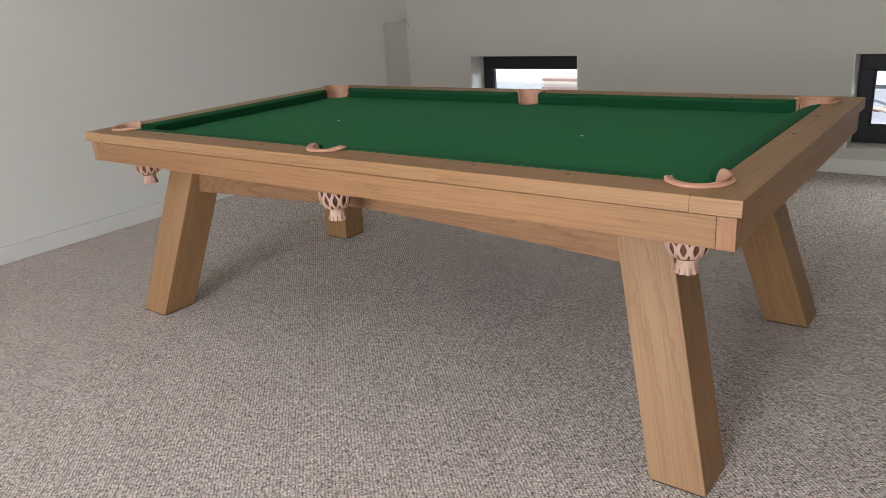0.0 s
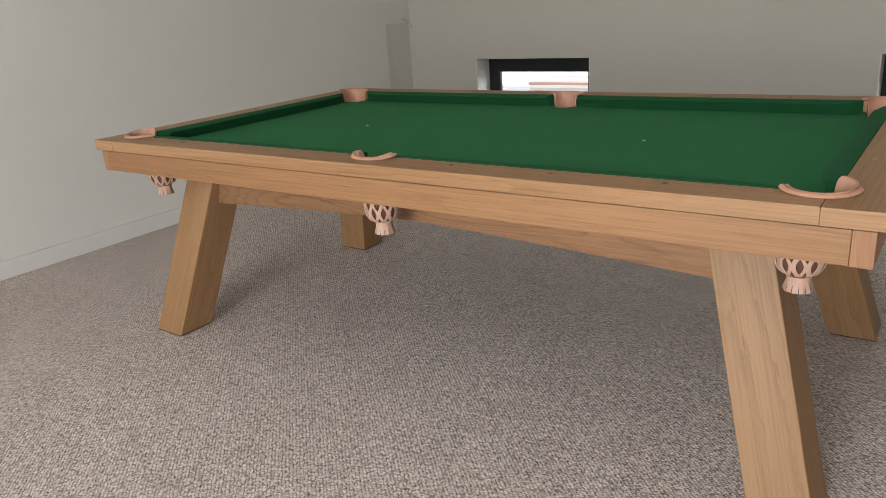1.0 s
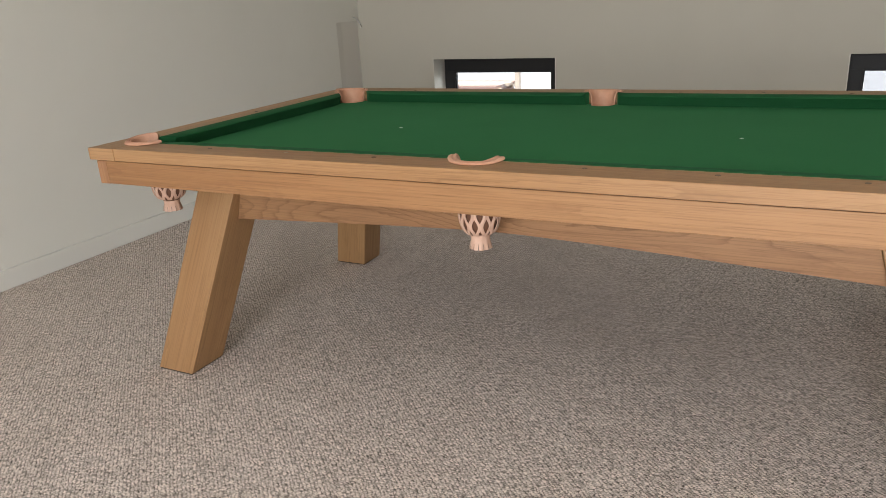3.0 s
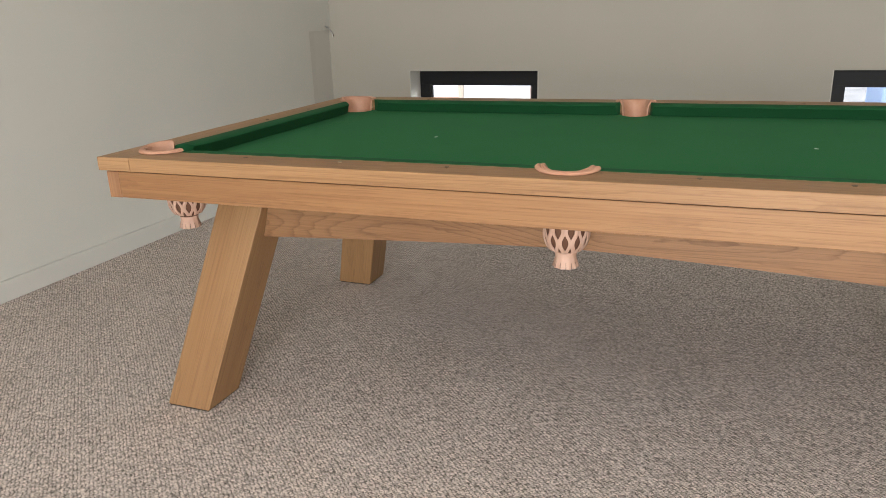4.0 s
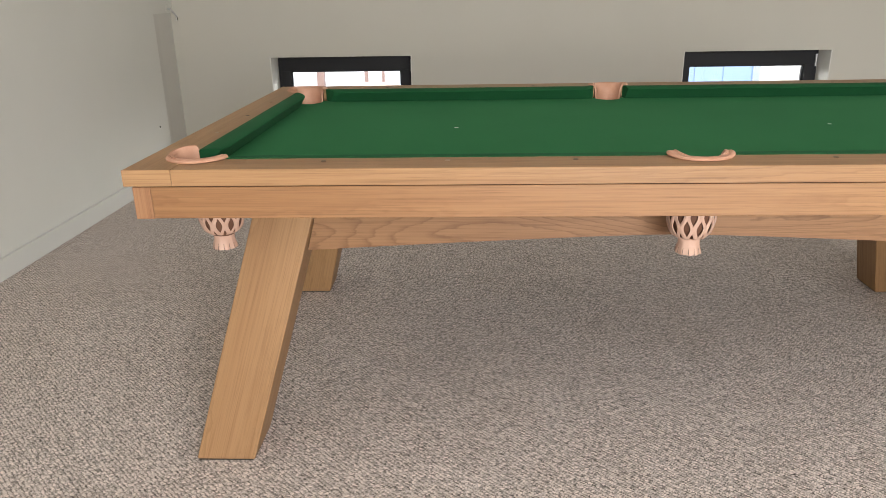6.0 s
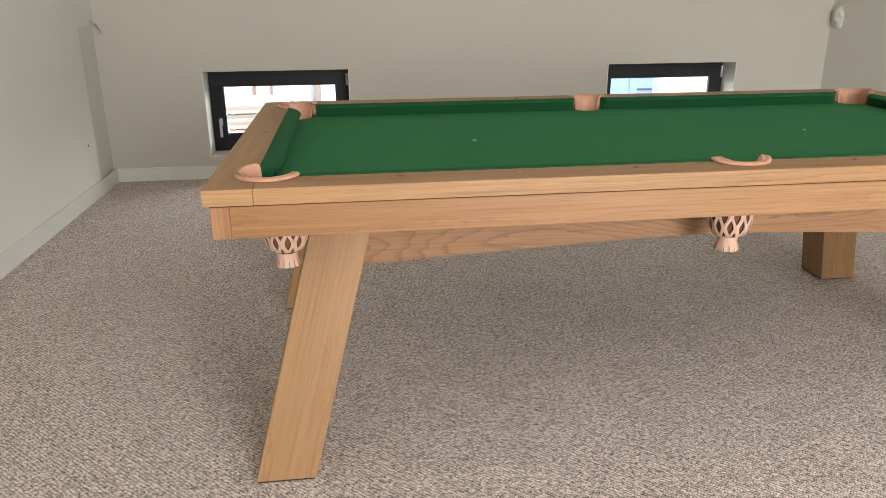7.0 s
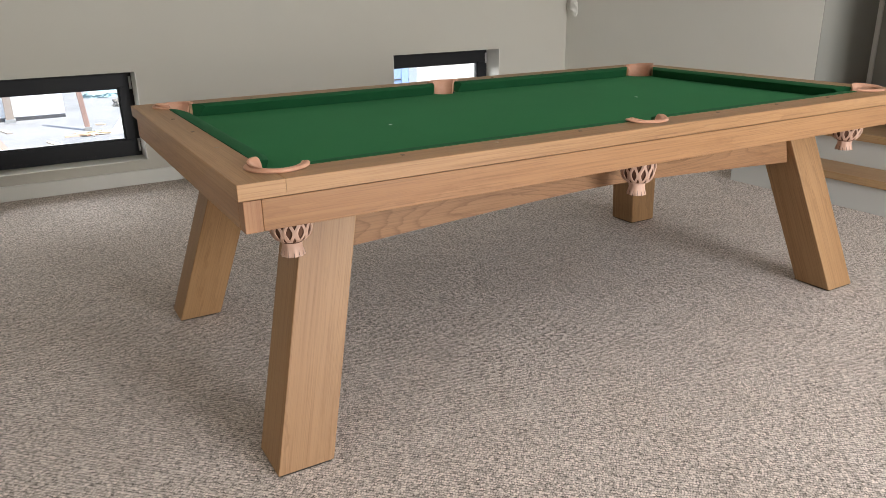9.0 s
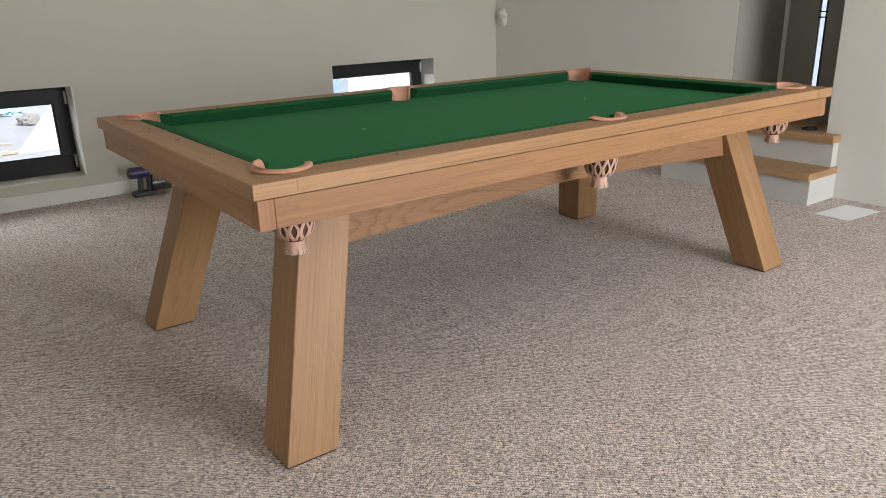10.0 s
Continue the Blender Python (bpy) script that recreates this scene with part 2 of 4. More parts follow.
def box(bm, x0, x1, y0, y1, z0, z1, bevel=0.0, segments=2):
    r = bmesh.ops.create_cube(bm, size=1.0)
    vs = r["verts"]
    for v in vs:
        v.co = Vector(((x0 + x1) / 2 + v.co.x * (x1 - x0), (y0 + y1) / 2 + v.co.y * (y1 - y0), (z0 + z1) / 2 + v.co.z * (z1 - z0)))
    if bevel:
        es = {e for v in vs for e in v.link_edges}
        bmesh.ops.bevel(bm, geom=list(es), offset=bevel, segments=segments, affect="EDGES", profile=0.5)
    return bm


def boxed(*a, **k):
    return box(bmesh.new(), *a, **k)


def slab(points, z0, z1, bevel=0.0):
    """A flat outline pulled up from z0 to z1."""
    bm = bmesh.new()
    low = [bm.verts.new((x, y, z0)) for x, y in points]
    high = [bm.verts.new((x, y, z1)) for x, y in points]
    n = len(points)
    bm.faces.new(low[::-1])
    top = bm.faces.new(high)
    for i in range(n):
        bm.faces.new((low[i], low[(i + 1) % n], high[(i + 1) % n], high[i]))
    if bevel:
        bmesh.ops.bevel(bm, geom=list(top.edges), offset=bevel, segments=2, affect="EDGES", profile=0.5)
    return bm


def sweep(path, profile, closed=False, bm=None):
    """A closed profile (side, up) carried along a level path of (point, side) pairs."""
    bm = bm or bmesh.new()
    rings = []
    for p, side, scale in path:
        rings.append([bm.verts.new(Vector(p) + Vector(side) * (u * scale) + Vector((0, 0, w * scale))) for u, w in profile])
    n = len(profile)
    for a, b in zip(rings, rings[1:]):
        for i in range(n):
            bm.faces.new((a[i], a[(i + 1) % n], b[(i + 1) % n], b[i]))
    if not closed:
        bm.faces.new(rings[0][::-1])
        bm.faces.new(rings[-1])
    return bm


def lathe(profile, n=24, centre=(0, 0, 0), bm=None, wave=None):
    """A profile of (radius, height) turned round the upright axis."""
    bm = bm or bmesh.new()
    rings = []
    for j, (r, z) in enumerate(profile):
        ring = []
        for i in range(n):
            a = 2 * math.pi * i / n
            rr = r + (wave(j, a) if wave else 0.0)
            ring.append(bm.verts.new((centre[0] + rr * math.cos(a), centre[1] + rr * math.sin(a), centre[2] + z)))
        rings.append(ring)
    for a, b in zip(rings, rings[1:]):
        for i in range(n):
            bm.faces.new((a[i], a[(i + 1) % n], b[(i + 1) % n], b[i]))
    return bm


# ---- the room ----
XL, XR, YN, YS, HIGH = -2.625, 2.625, 2.988, -5.3, 2.95
WIN = dict(z0=0.150, z1=0.745)
W1, W2 = (-1.968, -0.964), (0.920, 1.921)
DEEP = 0.34      # thickness of the window wall
OPEN_Y0, OPEN_Y1, OPEN_TOP = -0.100, 0.575, 2.1


EAST_END, XE = -1.05, 5.6      # added unseen wider part south of this, which keeps bounce off the table


def structure(name, bm, material, label, grain=None):
    return tagged(finish(name, bm, material, None, label, grain), category=name.split("_")[0], kind="structure")


structure("floor", boxed(XL, XR, YS, YN, -0.06, 0.0), CARPET, "grey beige flecked loop pile carpet")
structure("ceiling", boxed(XL - 0.2, XE + 0.2, YS - 0.2, YN + DEEP, HIGH, HIGH + 0.15), CEILING_WHITE, "plain white painted ceiling")
bm = bmesh.new()
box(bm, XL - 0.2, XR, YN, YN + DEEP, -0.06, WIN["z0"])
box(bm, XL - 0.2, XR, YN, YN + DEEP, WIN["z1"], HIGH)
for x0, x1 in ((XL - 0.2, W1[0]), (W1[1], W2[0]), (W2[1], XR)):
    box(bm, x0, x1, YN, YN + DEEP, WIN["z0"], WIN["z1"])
structure("wall_north", bm, SHADED_PAINT, "off-white plastered wall with two low window openings")
RECESS_X, RECESS_Y, RECESS_Z = -2.640, 2.665, 1.06      # a shallow recess beside the corner, up to a cable, holding a shaded strip
bm = boxed(XL - 0.2, XL, YS, RECESS_Y, -0.06, HIGH)
box(bm, XL - 0.2, XL, RECESS_Y, YN, RECESS_Z, HIGH)
box(bm, XL - 0.2, RECESS_X, RECESS_Y, YN, -0.06, RECESS_Z)
structure("wall_west", bm, PAINT, "off-white plastered wall with a shallow recess beside the corner")
bm = bmesh.new()
box(bm, XR, XR + 0.2, EAST_END, OPEN_Y0, -0.06, HIGH)
box(bm, XR, XR + 0.2, OPEN_Y1, YN + DEEP, -0.06, HIGH)
box(bm, XR, XR + 0.2, OPEN_Y0, OPEN_Y1, OPEN_TOP, HIGH)
structure("wall_east", bm, PAINT, "off-white plastered wall with a stair opening")
structure("wall_alcove_north", boxed(XR + 0.2, XE, EAST_END, EAST_END + 0.2, -0.06, HIGH), PAINT, "plain off-white wall of an added unseen alcove")
structure("wall_alcove_east", boxed(XE, XE + 0.2, YS - 0.2, EAST_END + 0.2, -0.06, HIGH), PAINT, "plain off-white wall of an added unseen alcove")
structure("floor_alcove", boxed(XR, XE, YS, EAST_END, -0.06, 0.0), CARPET, "grey beige flecked loop pile carpet")
bm = bmesh.new()
box(bm, XL, DOOR_X - DOOR_HALF, YS - 0.2, YS, -0.06, HIGH)
box(bm, DOOR_X + DOOR_HALF, XE, YS - 0.2, YS, -0.06, HIGH)
box(bm, DOOR_X - DOOR_HALF, DOOR_X + DOOR_HALF, YS - 0.2, YS, 2.65, HIGH)
box(bm, DOOR_X - DOOR_HALF, DOOR_X + DOOR_HALF, YS - 0.2, YS, -0.06, 0.12)
structure("wall_south", bm, PAINT, "off-white plastered wall with a wide window opening")

# baseboards
BASE_H, BASE_T = 0.095, 0.020


def baseboard(x0, x1, y0, y1, name):
    structure(name, boxed(x0, x1, y0, y1, 0.0, BASE_H, bevel=0.003), TRIM, "white painted square baseboard")


baseboard(XL, XR, YN - BASE_T, YN, "baseboard_north")
baseboard(XL, XL + BASE_T, YS, YN - BASE_T, "baseboard_west")
baseboard(XR - BASE_T, XR, 0.86, YN - BASE_T, "baseboard_east")


def window(name, x0, x1, handle):
    z0, z1 = WIN["z0"] + 0.012, WIN["z1"]
    y = YN + 0.189
    w = tagged(new(name), "black framed low tilt window with clear glass", "window", "low windows", "structure")

    def ring(bm, a, b, c, d, t, ya, yb, bevel, side=0.0):
        side = side or t
        box(bm, a, b, ya, yb, c, c + t, bevel)
        box(bm, a, b, ya, yb, d - t, d, bevel)
        box(bm, a, a + side, ya, yb, c + t, d - t, bevel)
        box(bm, b - side, b, ya, yb, c + t, d - t, bevel)
        return bm

    part("window_frame", ring(bmesh.new(), x0, x1, z0, z1, 0.045, y + 0.003, y + 0.09, 0.001), ALU, w)
    sash = part("sash", ring(bmesh.new(), x0 + 0.022, x1 - 0.022, z0 + 0.022, z1 - 0.022, 0.092, y, y + 0.062, 0.0015, 0.072), ALU, w)
    part("glazing_bead", ring(bmesh.new(), x0 + 0.0945, x1 - 0.0945, z0 + 0.1145, z1 - 0.1145, 0.010, y + 0.012, y + 0.035, 0.002), ALU, sash)
    pane = part("pane", boxed(x0 + 0.098, x1 - 0.098, y + 0.030, y + 0.036, z0 + 0.118, z1 - 0.118), GLASS, sash, "clear window glass")
    pane.visible_shadow = False
    if handle:
        bm = boxed(x0 + 0.052, x0 + 0.080, y - 0.012, y - 0.0005, 0.345, 0.400, bevel=0.006)
        h = part("handle_plate", bm, CHROME, sash, "satin metal window handle")
        bm = boxed(x0 + 0.056, x0 + 0.076, y - 0.040, y - 0.026, 0.265, 0.395, bevel=0.006)
        box(bm, x0 + 0.058, x0 + 0.074, y - 0.030, y - 0.008, 0.372, 0.392, bevel=0.004)
        part("handle", bm, CHROME, sash)
    for zc in (z0 + 0.075, z1 - 0.085):
        bm = bmesh.new()
        bmesh.ops.create_cone(bm, cap_ends=True, segments=14, radius1=0.008, radius2=0.008, depth=0.085, matrix=Matrix.Translation((x1 - 0.018, y - 0.004, zc)))
        part("hinge", bm, CHROME, sash, smooth=True)
    # paler boards added so the reveals look lit by the window
    for a, b in ((x0 - 0.0005, x0 + 0.006), (x1 - 0.006, x1 + 0.0005)):
        part("bright_reveal_lining", boxed(a, b, YN - 0.001, y + 0.011, WIN["z0"] + 0.012, z1, bevel=0.001), TRIM, w, "white reveal board with brightness in its colour")
    # the sill takes the shaded wall colour, to tone down the light on it
    part("window_sill", boxed(x0 - 0.010, x1 + 0.010, YN - 0.004, y + 0.05, WIN["z0"] - 0.014, WIN["z0"] + 0.012, bevel=0.002), SHADED_PAINT, w, "painted sill board")
    return w


window("window_1", *W1, True)
window("window_2", *W2, False)

# ---- the pool table ----
A, B, TOP, RAIL = 1.311, 0.734, 0.8185, 0.0380      # half length, half width, height, rail thickness
ZR = TOP - RAIL
APRON = 0.7010
IN_X, IN_Y, BED = 1.207, 0.625, 0.774             # wood's inner edge, cloth height
JOINT = 1.199
CX, CY, CR = 1.176, 0.602, 0.062                  # corner pocket
MY, MR = 0.618, 0.053                             # middle pocket
table = tagged(new("pool_table"), "light oak pool table with green cloth and leather net pockets", "pool table")


def arc(cx, cy, r, a0, a1, n=14):
    return [(cx + r * math.cos(a0 + (a1 - a0) * i / n), cy + r * math.sin(a0 + (a1 - a0) * i / n)) for i in range(n + 1)]


def long_rail(sign):
    a_joint = -math.acos((JOINT - CX) / CR)
    a_edge = math.pi + math.asin((IN_Y - CY) / CR)
    right = arc(CX, -CY, CR, a_joint, a_edge - 2 * math.pi)
    m = math.asin((IN_Y - MY) / MR)
    mid = arc(0, -MY, MR, -m, -math.pi + m)
    left = [(-x, y) for x, y in reversed(right)]
    pts = [(-JOINT + 0.0004, -B), (JOINT - 0.0004, -B)] + right + mid + left
    pts = [(x, y * sign) for x, y in pts]
    if sign < 0:
        pts = pts[::-1]
    return part("side_rail", slab(pts, ZR, TOP, 0.0025), OAK, table, "light oak side rail", ALONG_X)


def end_rail(sign):
    a0 = -math.acos((JOINT - CX) / CR)
    a1 = math.acos((IN_X - CX) / CR)
    # round the outer side of the pocket from the joint to the inner edge
    near = arc(CX, -CY, CR, a0, a1)
    far = [(x, -y) for x, y in near]
    pts = [(A, -B), (A, B), (JOINT + 0.0004, B)] + [(max(x, JOINT + 0.0004), y) for x, y in far] + [(max(x, JOINT + 0.0004), y) for x, y in reversed(near)] + [(JOINT + 0.0004, -B)]
    pts = [(x * sign, y) for x, y in pts]
    if sign < 0:
        pts = pts[::-1]
    return part("end_rail", slab(pts, ZR, TOP, 0.0025), OAK, table, "light oak end rail", ALONG_Y)


for s in (1, -1):
    long_rail(s)
    end = end_rail(s)
    for q in (1, -1):
        x0, x1 = sorted((s * (JOINT + 0.0008), s * A))
        y0, y1 = sorted((q * (B - 0.004), q * (B + 0.0015)))
        part("lipping", boxed(x0, x1, y0, y1, ZR, TOP - 0.0003, bevel=0.001), OAK, end, "", ALONG_X)

# aprons with corner posts
AX, AY, AT, POST = A - 0.013, B - 0.012, 0.034, 0.042
for s in (1, -1):
    y0, y1 = sorted((s * AY, s * (AY - AT)))
    part("side_apron", boxed(-AX + POST + 0.0006, AX - POST - 0.0006, y0, y1, APRON, ZR - 0.0050, bevel=0.0015), OAK_APRON, table, "", ALONG_X)
    x0, x1 = sorted((s * AX, s * (AX - AT)))
    part("end_apron", boxed(x0, x1, -AY + POST + 0.0006, AY - POST - 0.0006, APRON, ZR - 0.0050, bevel=0.0015), OAK_APRON, table, "", ALONG_Y)
    for q in (1, -1):
        x0, x1 = sorted((s * AX, s * (AX - POST)))
        y0, y1 = sorted((q * AY, q * (AY - POST)))
        part("corner_post", boxed(x0, x1, y0, y1, APRON - 0.001, ZR - 0.0050, bevel=0.0015), OAK_POST, table, "oak corner post with upright grain", ALONG_Z)

    # dark strips put into the gap as the rail's shadow line
    part("rail_shadow_strip", boxed(-AX + 0.02, AX - 0.02, *sorted((s * (AY - 0.012), s * (AY - 0.028))), ZR - 0.012, ZR - 0.0005), DARK, table, "dark strip standing in for the shadow line under the rail")
    part("rail_shadow_strip", boxed(*sorted((s * (AX - 0.012), s * (AX - 0.028))), -AY + 0.06, AY - 0.06, ZR - 0.012, ZR - 0.0005), DARK, table, "dark strip standing in for the shadow line under the rail")

# legs, which splay outwards both ways
FEET = {(-1, -1): (1.270, 1.112, 0.665, 0.508), (1, -1): (1.250, 1.098, 0.652, 0.495), (-1, 1): (1.281, 1.125, 0.644, 0.502), (1, 1): (1.247, 1.092, 0.648, 0.494)}
LEAN_X, LEAN_Y, LEG_TOP = 0.272, 0.242, 0.742     # metres inwards for each metre up
for s in (1, -1):
    for q in (1, -1):
        bm = bmesh.new()
        fx1, fx2, fy1, fy2 = FEET[s, q]
        x0, x1 = sorted((s * fx1, s * fx2))
        y0, y1 = sorted((q * fy1, q * fy2))
        box(bm, x0, x1, y0, y1, 0.005, LEG_TOP)
        for v in bm.verts:
            v.co.x -= s * LEAN_X * v.co.z
            v.co.y -= q * LEAN_Y * v.co.z
        bmesh.ops.bevel(bm, geom=list(bm.edges), offset=0.003, segments=2, affect="EDGES", profile=0.5)
        leg = part("leg", bm, OAK_PLAIN, table, "splayed square oak leg",
                   lambda c, s=s, q=q: np.stack([c[:, 2] * 1.06, c[:, 0] + s * LEAN_X * c[:, 2], c[:, 1] + q * LEAN_Y * c[:, 2]], 1))
        # dark pad under the leg that draws its contact shadow
        part("foot_shadow_pad", slab([(x0 + 0.005, y0 + 0.005), (x1 - 0.005, y0 + 0.005), (x1 - 0.005, y1 - 0.005), (x0 + 0.005, y1 - 0.005)], 0.0, 0.0055), DARK, leg, "dark pad giving the foot its contact shadow")

# long beams between the legs, tapering upwards to the middle underneath; the ends are cut to the legs' slope
BEAM_Y, BEAM_T, BEAM_GAP = 0.480, 0.045, 0.0022
for s in (1, -1):
    n = 32
    west, east = FEET[-1, s][1], FEET[1, s][1]
    bm = bmesh.new()
    rows = []
    for i in range(n + 1):
        t = -1 + 2 * i / n
        low = 0.580 - 0.043 * (t * t + 0.012) ** 0.6
        ring = []
        for depth, z in ((0.0, low), (BEAM_T, low), (BEAM_T, 0.742), (0.0, 0.742)):
            x0, x1 = -west + LEAN_X * z + BEAM_GAP, east - LEAN_X * z - BEAM_GAP
            ring.append(bm.verts.new(((x0 + x1) / 2 + t * (x1 - x0) / 2, s * (BEAM_Y - depth), z)))
        rows.append(ring)
    for a, b in zip(rows, rows[1:]):
        for i in range(4):
            bm.faces.new((a[i], a[(i + 1) % 4], b[(i + 1) % 4], b[i]))
    bm.faces.new(rows[0])
    bm.faces.new(rows[-1][::-1])
    sharp = [e for e in bm.edges if len(e.link_faces) == 2 and e.calc_face_angle(0.0) > 0.8]
    bmesh.ops.bevel(bm, geom=sharp, offset=0.0022, segments=2, affect="EDGES", profile=0.5)
    part("beam", bm, OAK_BEAM, table, "long oak beam arched underneath", ALONG_X)
for s in (1, -1):
    x = s * 0.90
    part("cross_beam", boxed(x - 0.022, x + 0.022, -BEAM_Y + BEAM_T, BEAM_Y - BEAM_T, 0.600, 0.742, bevel=0.002), OAK, table, "", ALONG_Y)

# slate and bed cloth with pocket cut-outs
def bed_outline(grow):
    x1, y1, rc, rm = IN_X + grow, IN_Y + grow, CR - 0.004, MR - 0.004
    out = []
    for sx, sy in ((1, -1), (1, 1), (-1, 1), (-1, -1)):
        u = math.sqrt(max(rc * rc - (y1 - CY) ** 2, 0))
        v = math.sqrt(max(rc * rc - (x1 - CX) ** 2, 0))
        p0 = math.atan2(y1 - CY, -u) % (2 * math.pi)
        p1 = math.atan2(-v, x1 - CX) % (2 * math.pi)
        # inner side of the hole, which faces the middle of the bed
        seg = [(CX + rc * math.cos(p0 + (p1 - p0) * i / 12), CY + rc * math.sin(p0 + (p1 - p0) * i / 12)) for i in range(13)]
        seg = [(sx * x, sy * y) for x, y in seg]
        if sx * sy > 0:
            seg = seg[::-1]
        out.append(seg)
    m = math.sqrt(rm * rm - (MY - y1) ** 2)
    dip = arc(0, MY, rm, math.atan2(y1 - MY, m), -math.pi - math.atan2(y1 - MY, m), 12)
    # counter-clockwise from the near side
    near_mid = [(x, -y) for x, y in reversed(dip)]
    return near_mid + out[0] + out[1] + dip + out[2] + out[3]


part("slate_bed", slab(bed_outline(0.0), BED - 0.030, BED - 0.0015), SLATE, table, "dark slate bed")
part("bed_cloth", slab(bed_outline(-0.0005), BED - 0.0012, BED), CLOTH, table, "green baize bed cloth")
for x in (-0.576, 0.576):
    bm = bmesh.new()
    bmesh.ops.create_circle(bm, cap_ends=True, segments=16, radius=0.0065, matrix=Matrix.Translation((x, 0, BED + 0.0008)))
    part("cloth_spot", bm, SPOT, table, "small white table spot")

# cushions
def cushion(axis, side, a0, a1, cut0, cut1):
    """A cushion along x (or y) on the given side between a0 and a1; its ends are cut back towards the nose."""
    edge = IN_Y if axis == "x" else IN_X
    profile = [(0.000, BED + 0.002), (0.000, TOP + 0.001), (0.010, TOP + 0.0025), (0.028, TOP + 0.0015), (0.042, TOP - 0.0015), (0.050, TOP - 0.0045),
               (0.0525, TOP - 0.007), (0.0500, TOP - 0.0105), (0.042, TOP - 0.020), (0.033, BED + 0.010), (0.028, BED + 0.0005)]
    bm = bmesh.new()
    n = 20
    rings = []
    for i in range(n + 1):
        t = i / n
        ring = []
        for d, z in profile:
            e0, e1 = a0 + cut0 * d, a1 - cut1 * d
            # soft nose at both ends
            u = e0 + (e1 - e0) * t
            near_end = min(u - e0, e1 - u)
            tuck = 0.010 * max(0.0, 1 - near_end / 0.012) ** 2 * (d / 0.052)
            depth = d - tuck
            p = (u, side * (edge - depth), z) if axis == "x" else (side * (edge - depth), u, z)
            ring.append(bm.verts.new(p))
        rings.append(ring)
    m = len(profile)
    for a, b in zip(rings, rings[1:]):
        for i in range(m):
            bm.faces.new((a[i], a[(i + 1) % m], b[(i + 1) % m], b[i]))
    bm.faces.new(rings[0][::-1])
    bm.faces.new(rings[-1])
    part("cushion", bm, SHADED_CLOTH, table, "green cloth covered cushion with shade in its colour", smooth=True)


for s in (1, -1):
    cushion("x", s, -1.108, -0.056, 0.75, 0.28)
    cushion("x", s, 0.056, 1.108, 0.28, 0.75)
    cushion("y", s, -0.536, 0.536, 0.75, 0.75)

# sights let into the rails
def sight(x, y, pale):
    bm = bmesh.new()
    bmesh.ops.create_cone(bm, cap_ends=True, segments=18, radius1=0.0064, radius2=0.0058, depth=0.0012, matrix=Matrix.Translation((x, y, TOP + 0.0006)))
    part("sight", bm, SIGHT_PEARL if pale else SIGHT, table, "pale inlaid sight" if pale else "dark inlaid sight", smooth=True)


for s in (1, -1):
    for i, x in enumerate((-0.867, -0.579, -0.288, 0.291, 0.586, 0.871)):
        sight(x, s * 0.660, i == 1)
    for i, y in enumerate((-0.285, 0.005, 0.295)):
        sight(s * 1.241, y, i == 0)


# leather pockets
def band(points, profile, bm=None):
    path = []
    n = len(points)
    for i, (x, y, scale, lift) in enumerate(points):
        xa, ya = points[max(i - 1, 0)][:2]
        xb, yb = points[min(i + 1, n - 1)][:2]
        d = Vector((xb - xa, yb - ya, 0)).normalized()
        path.append(((x, y, TOP + lift), (d.y, -d.x, 0), scale))
    return sweep(path, profile, bm=bm)


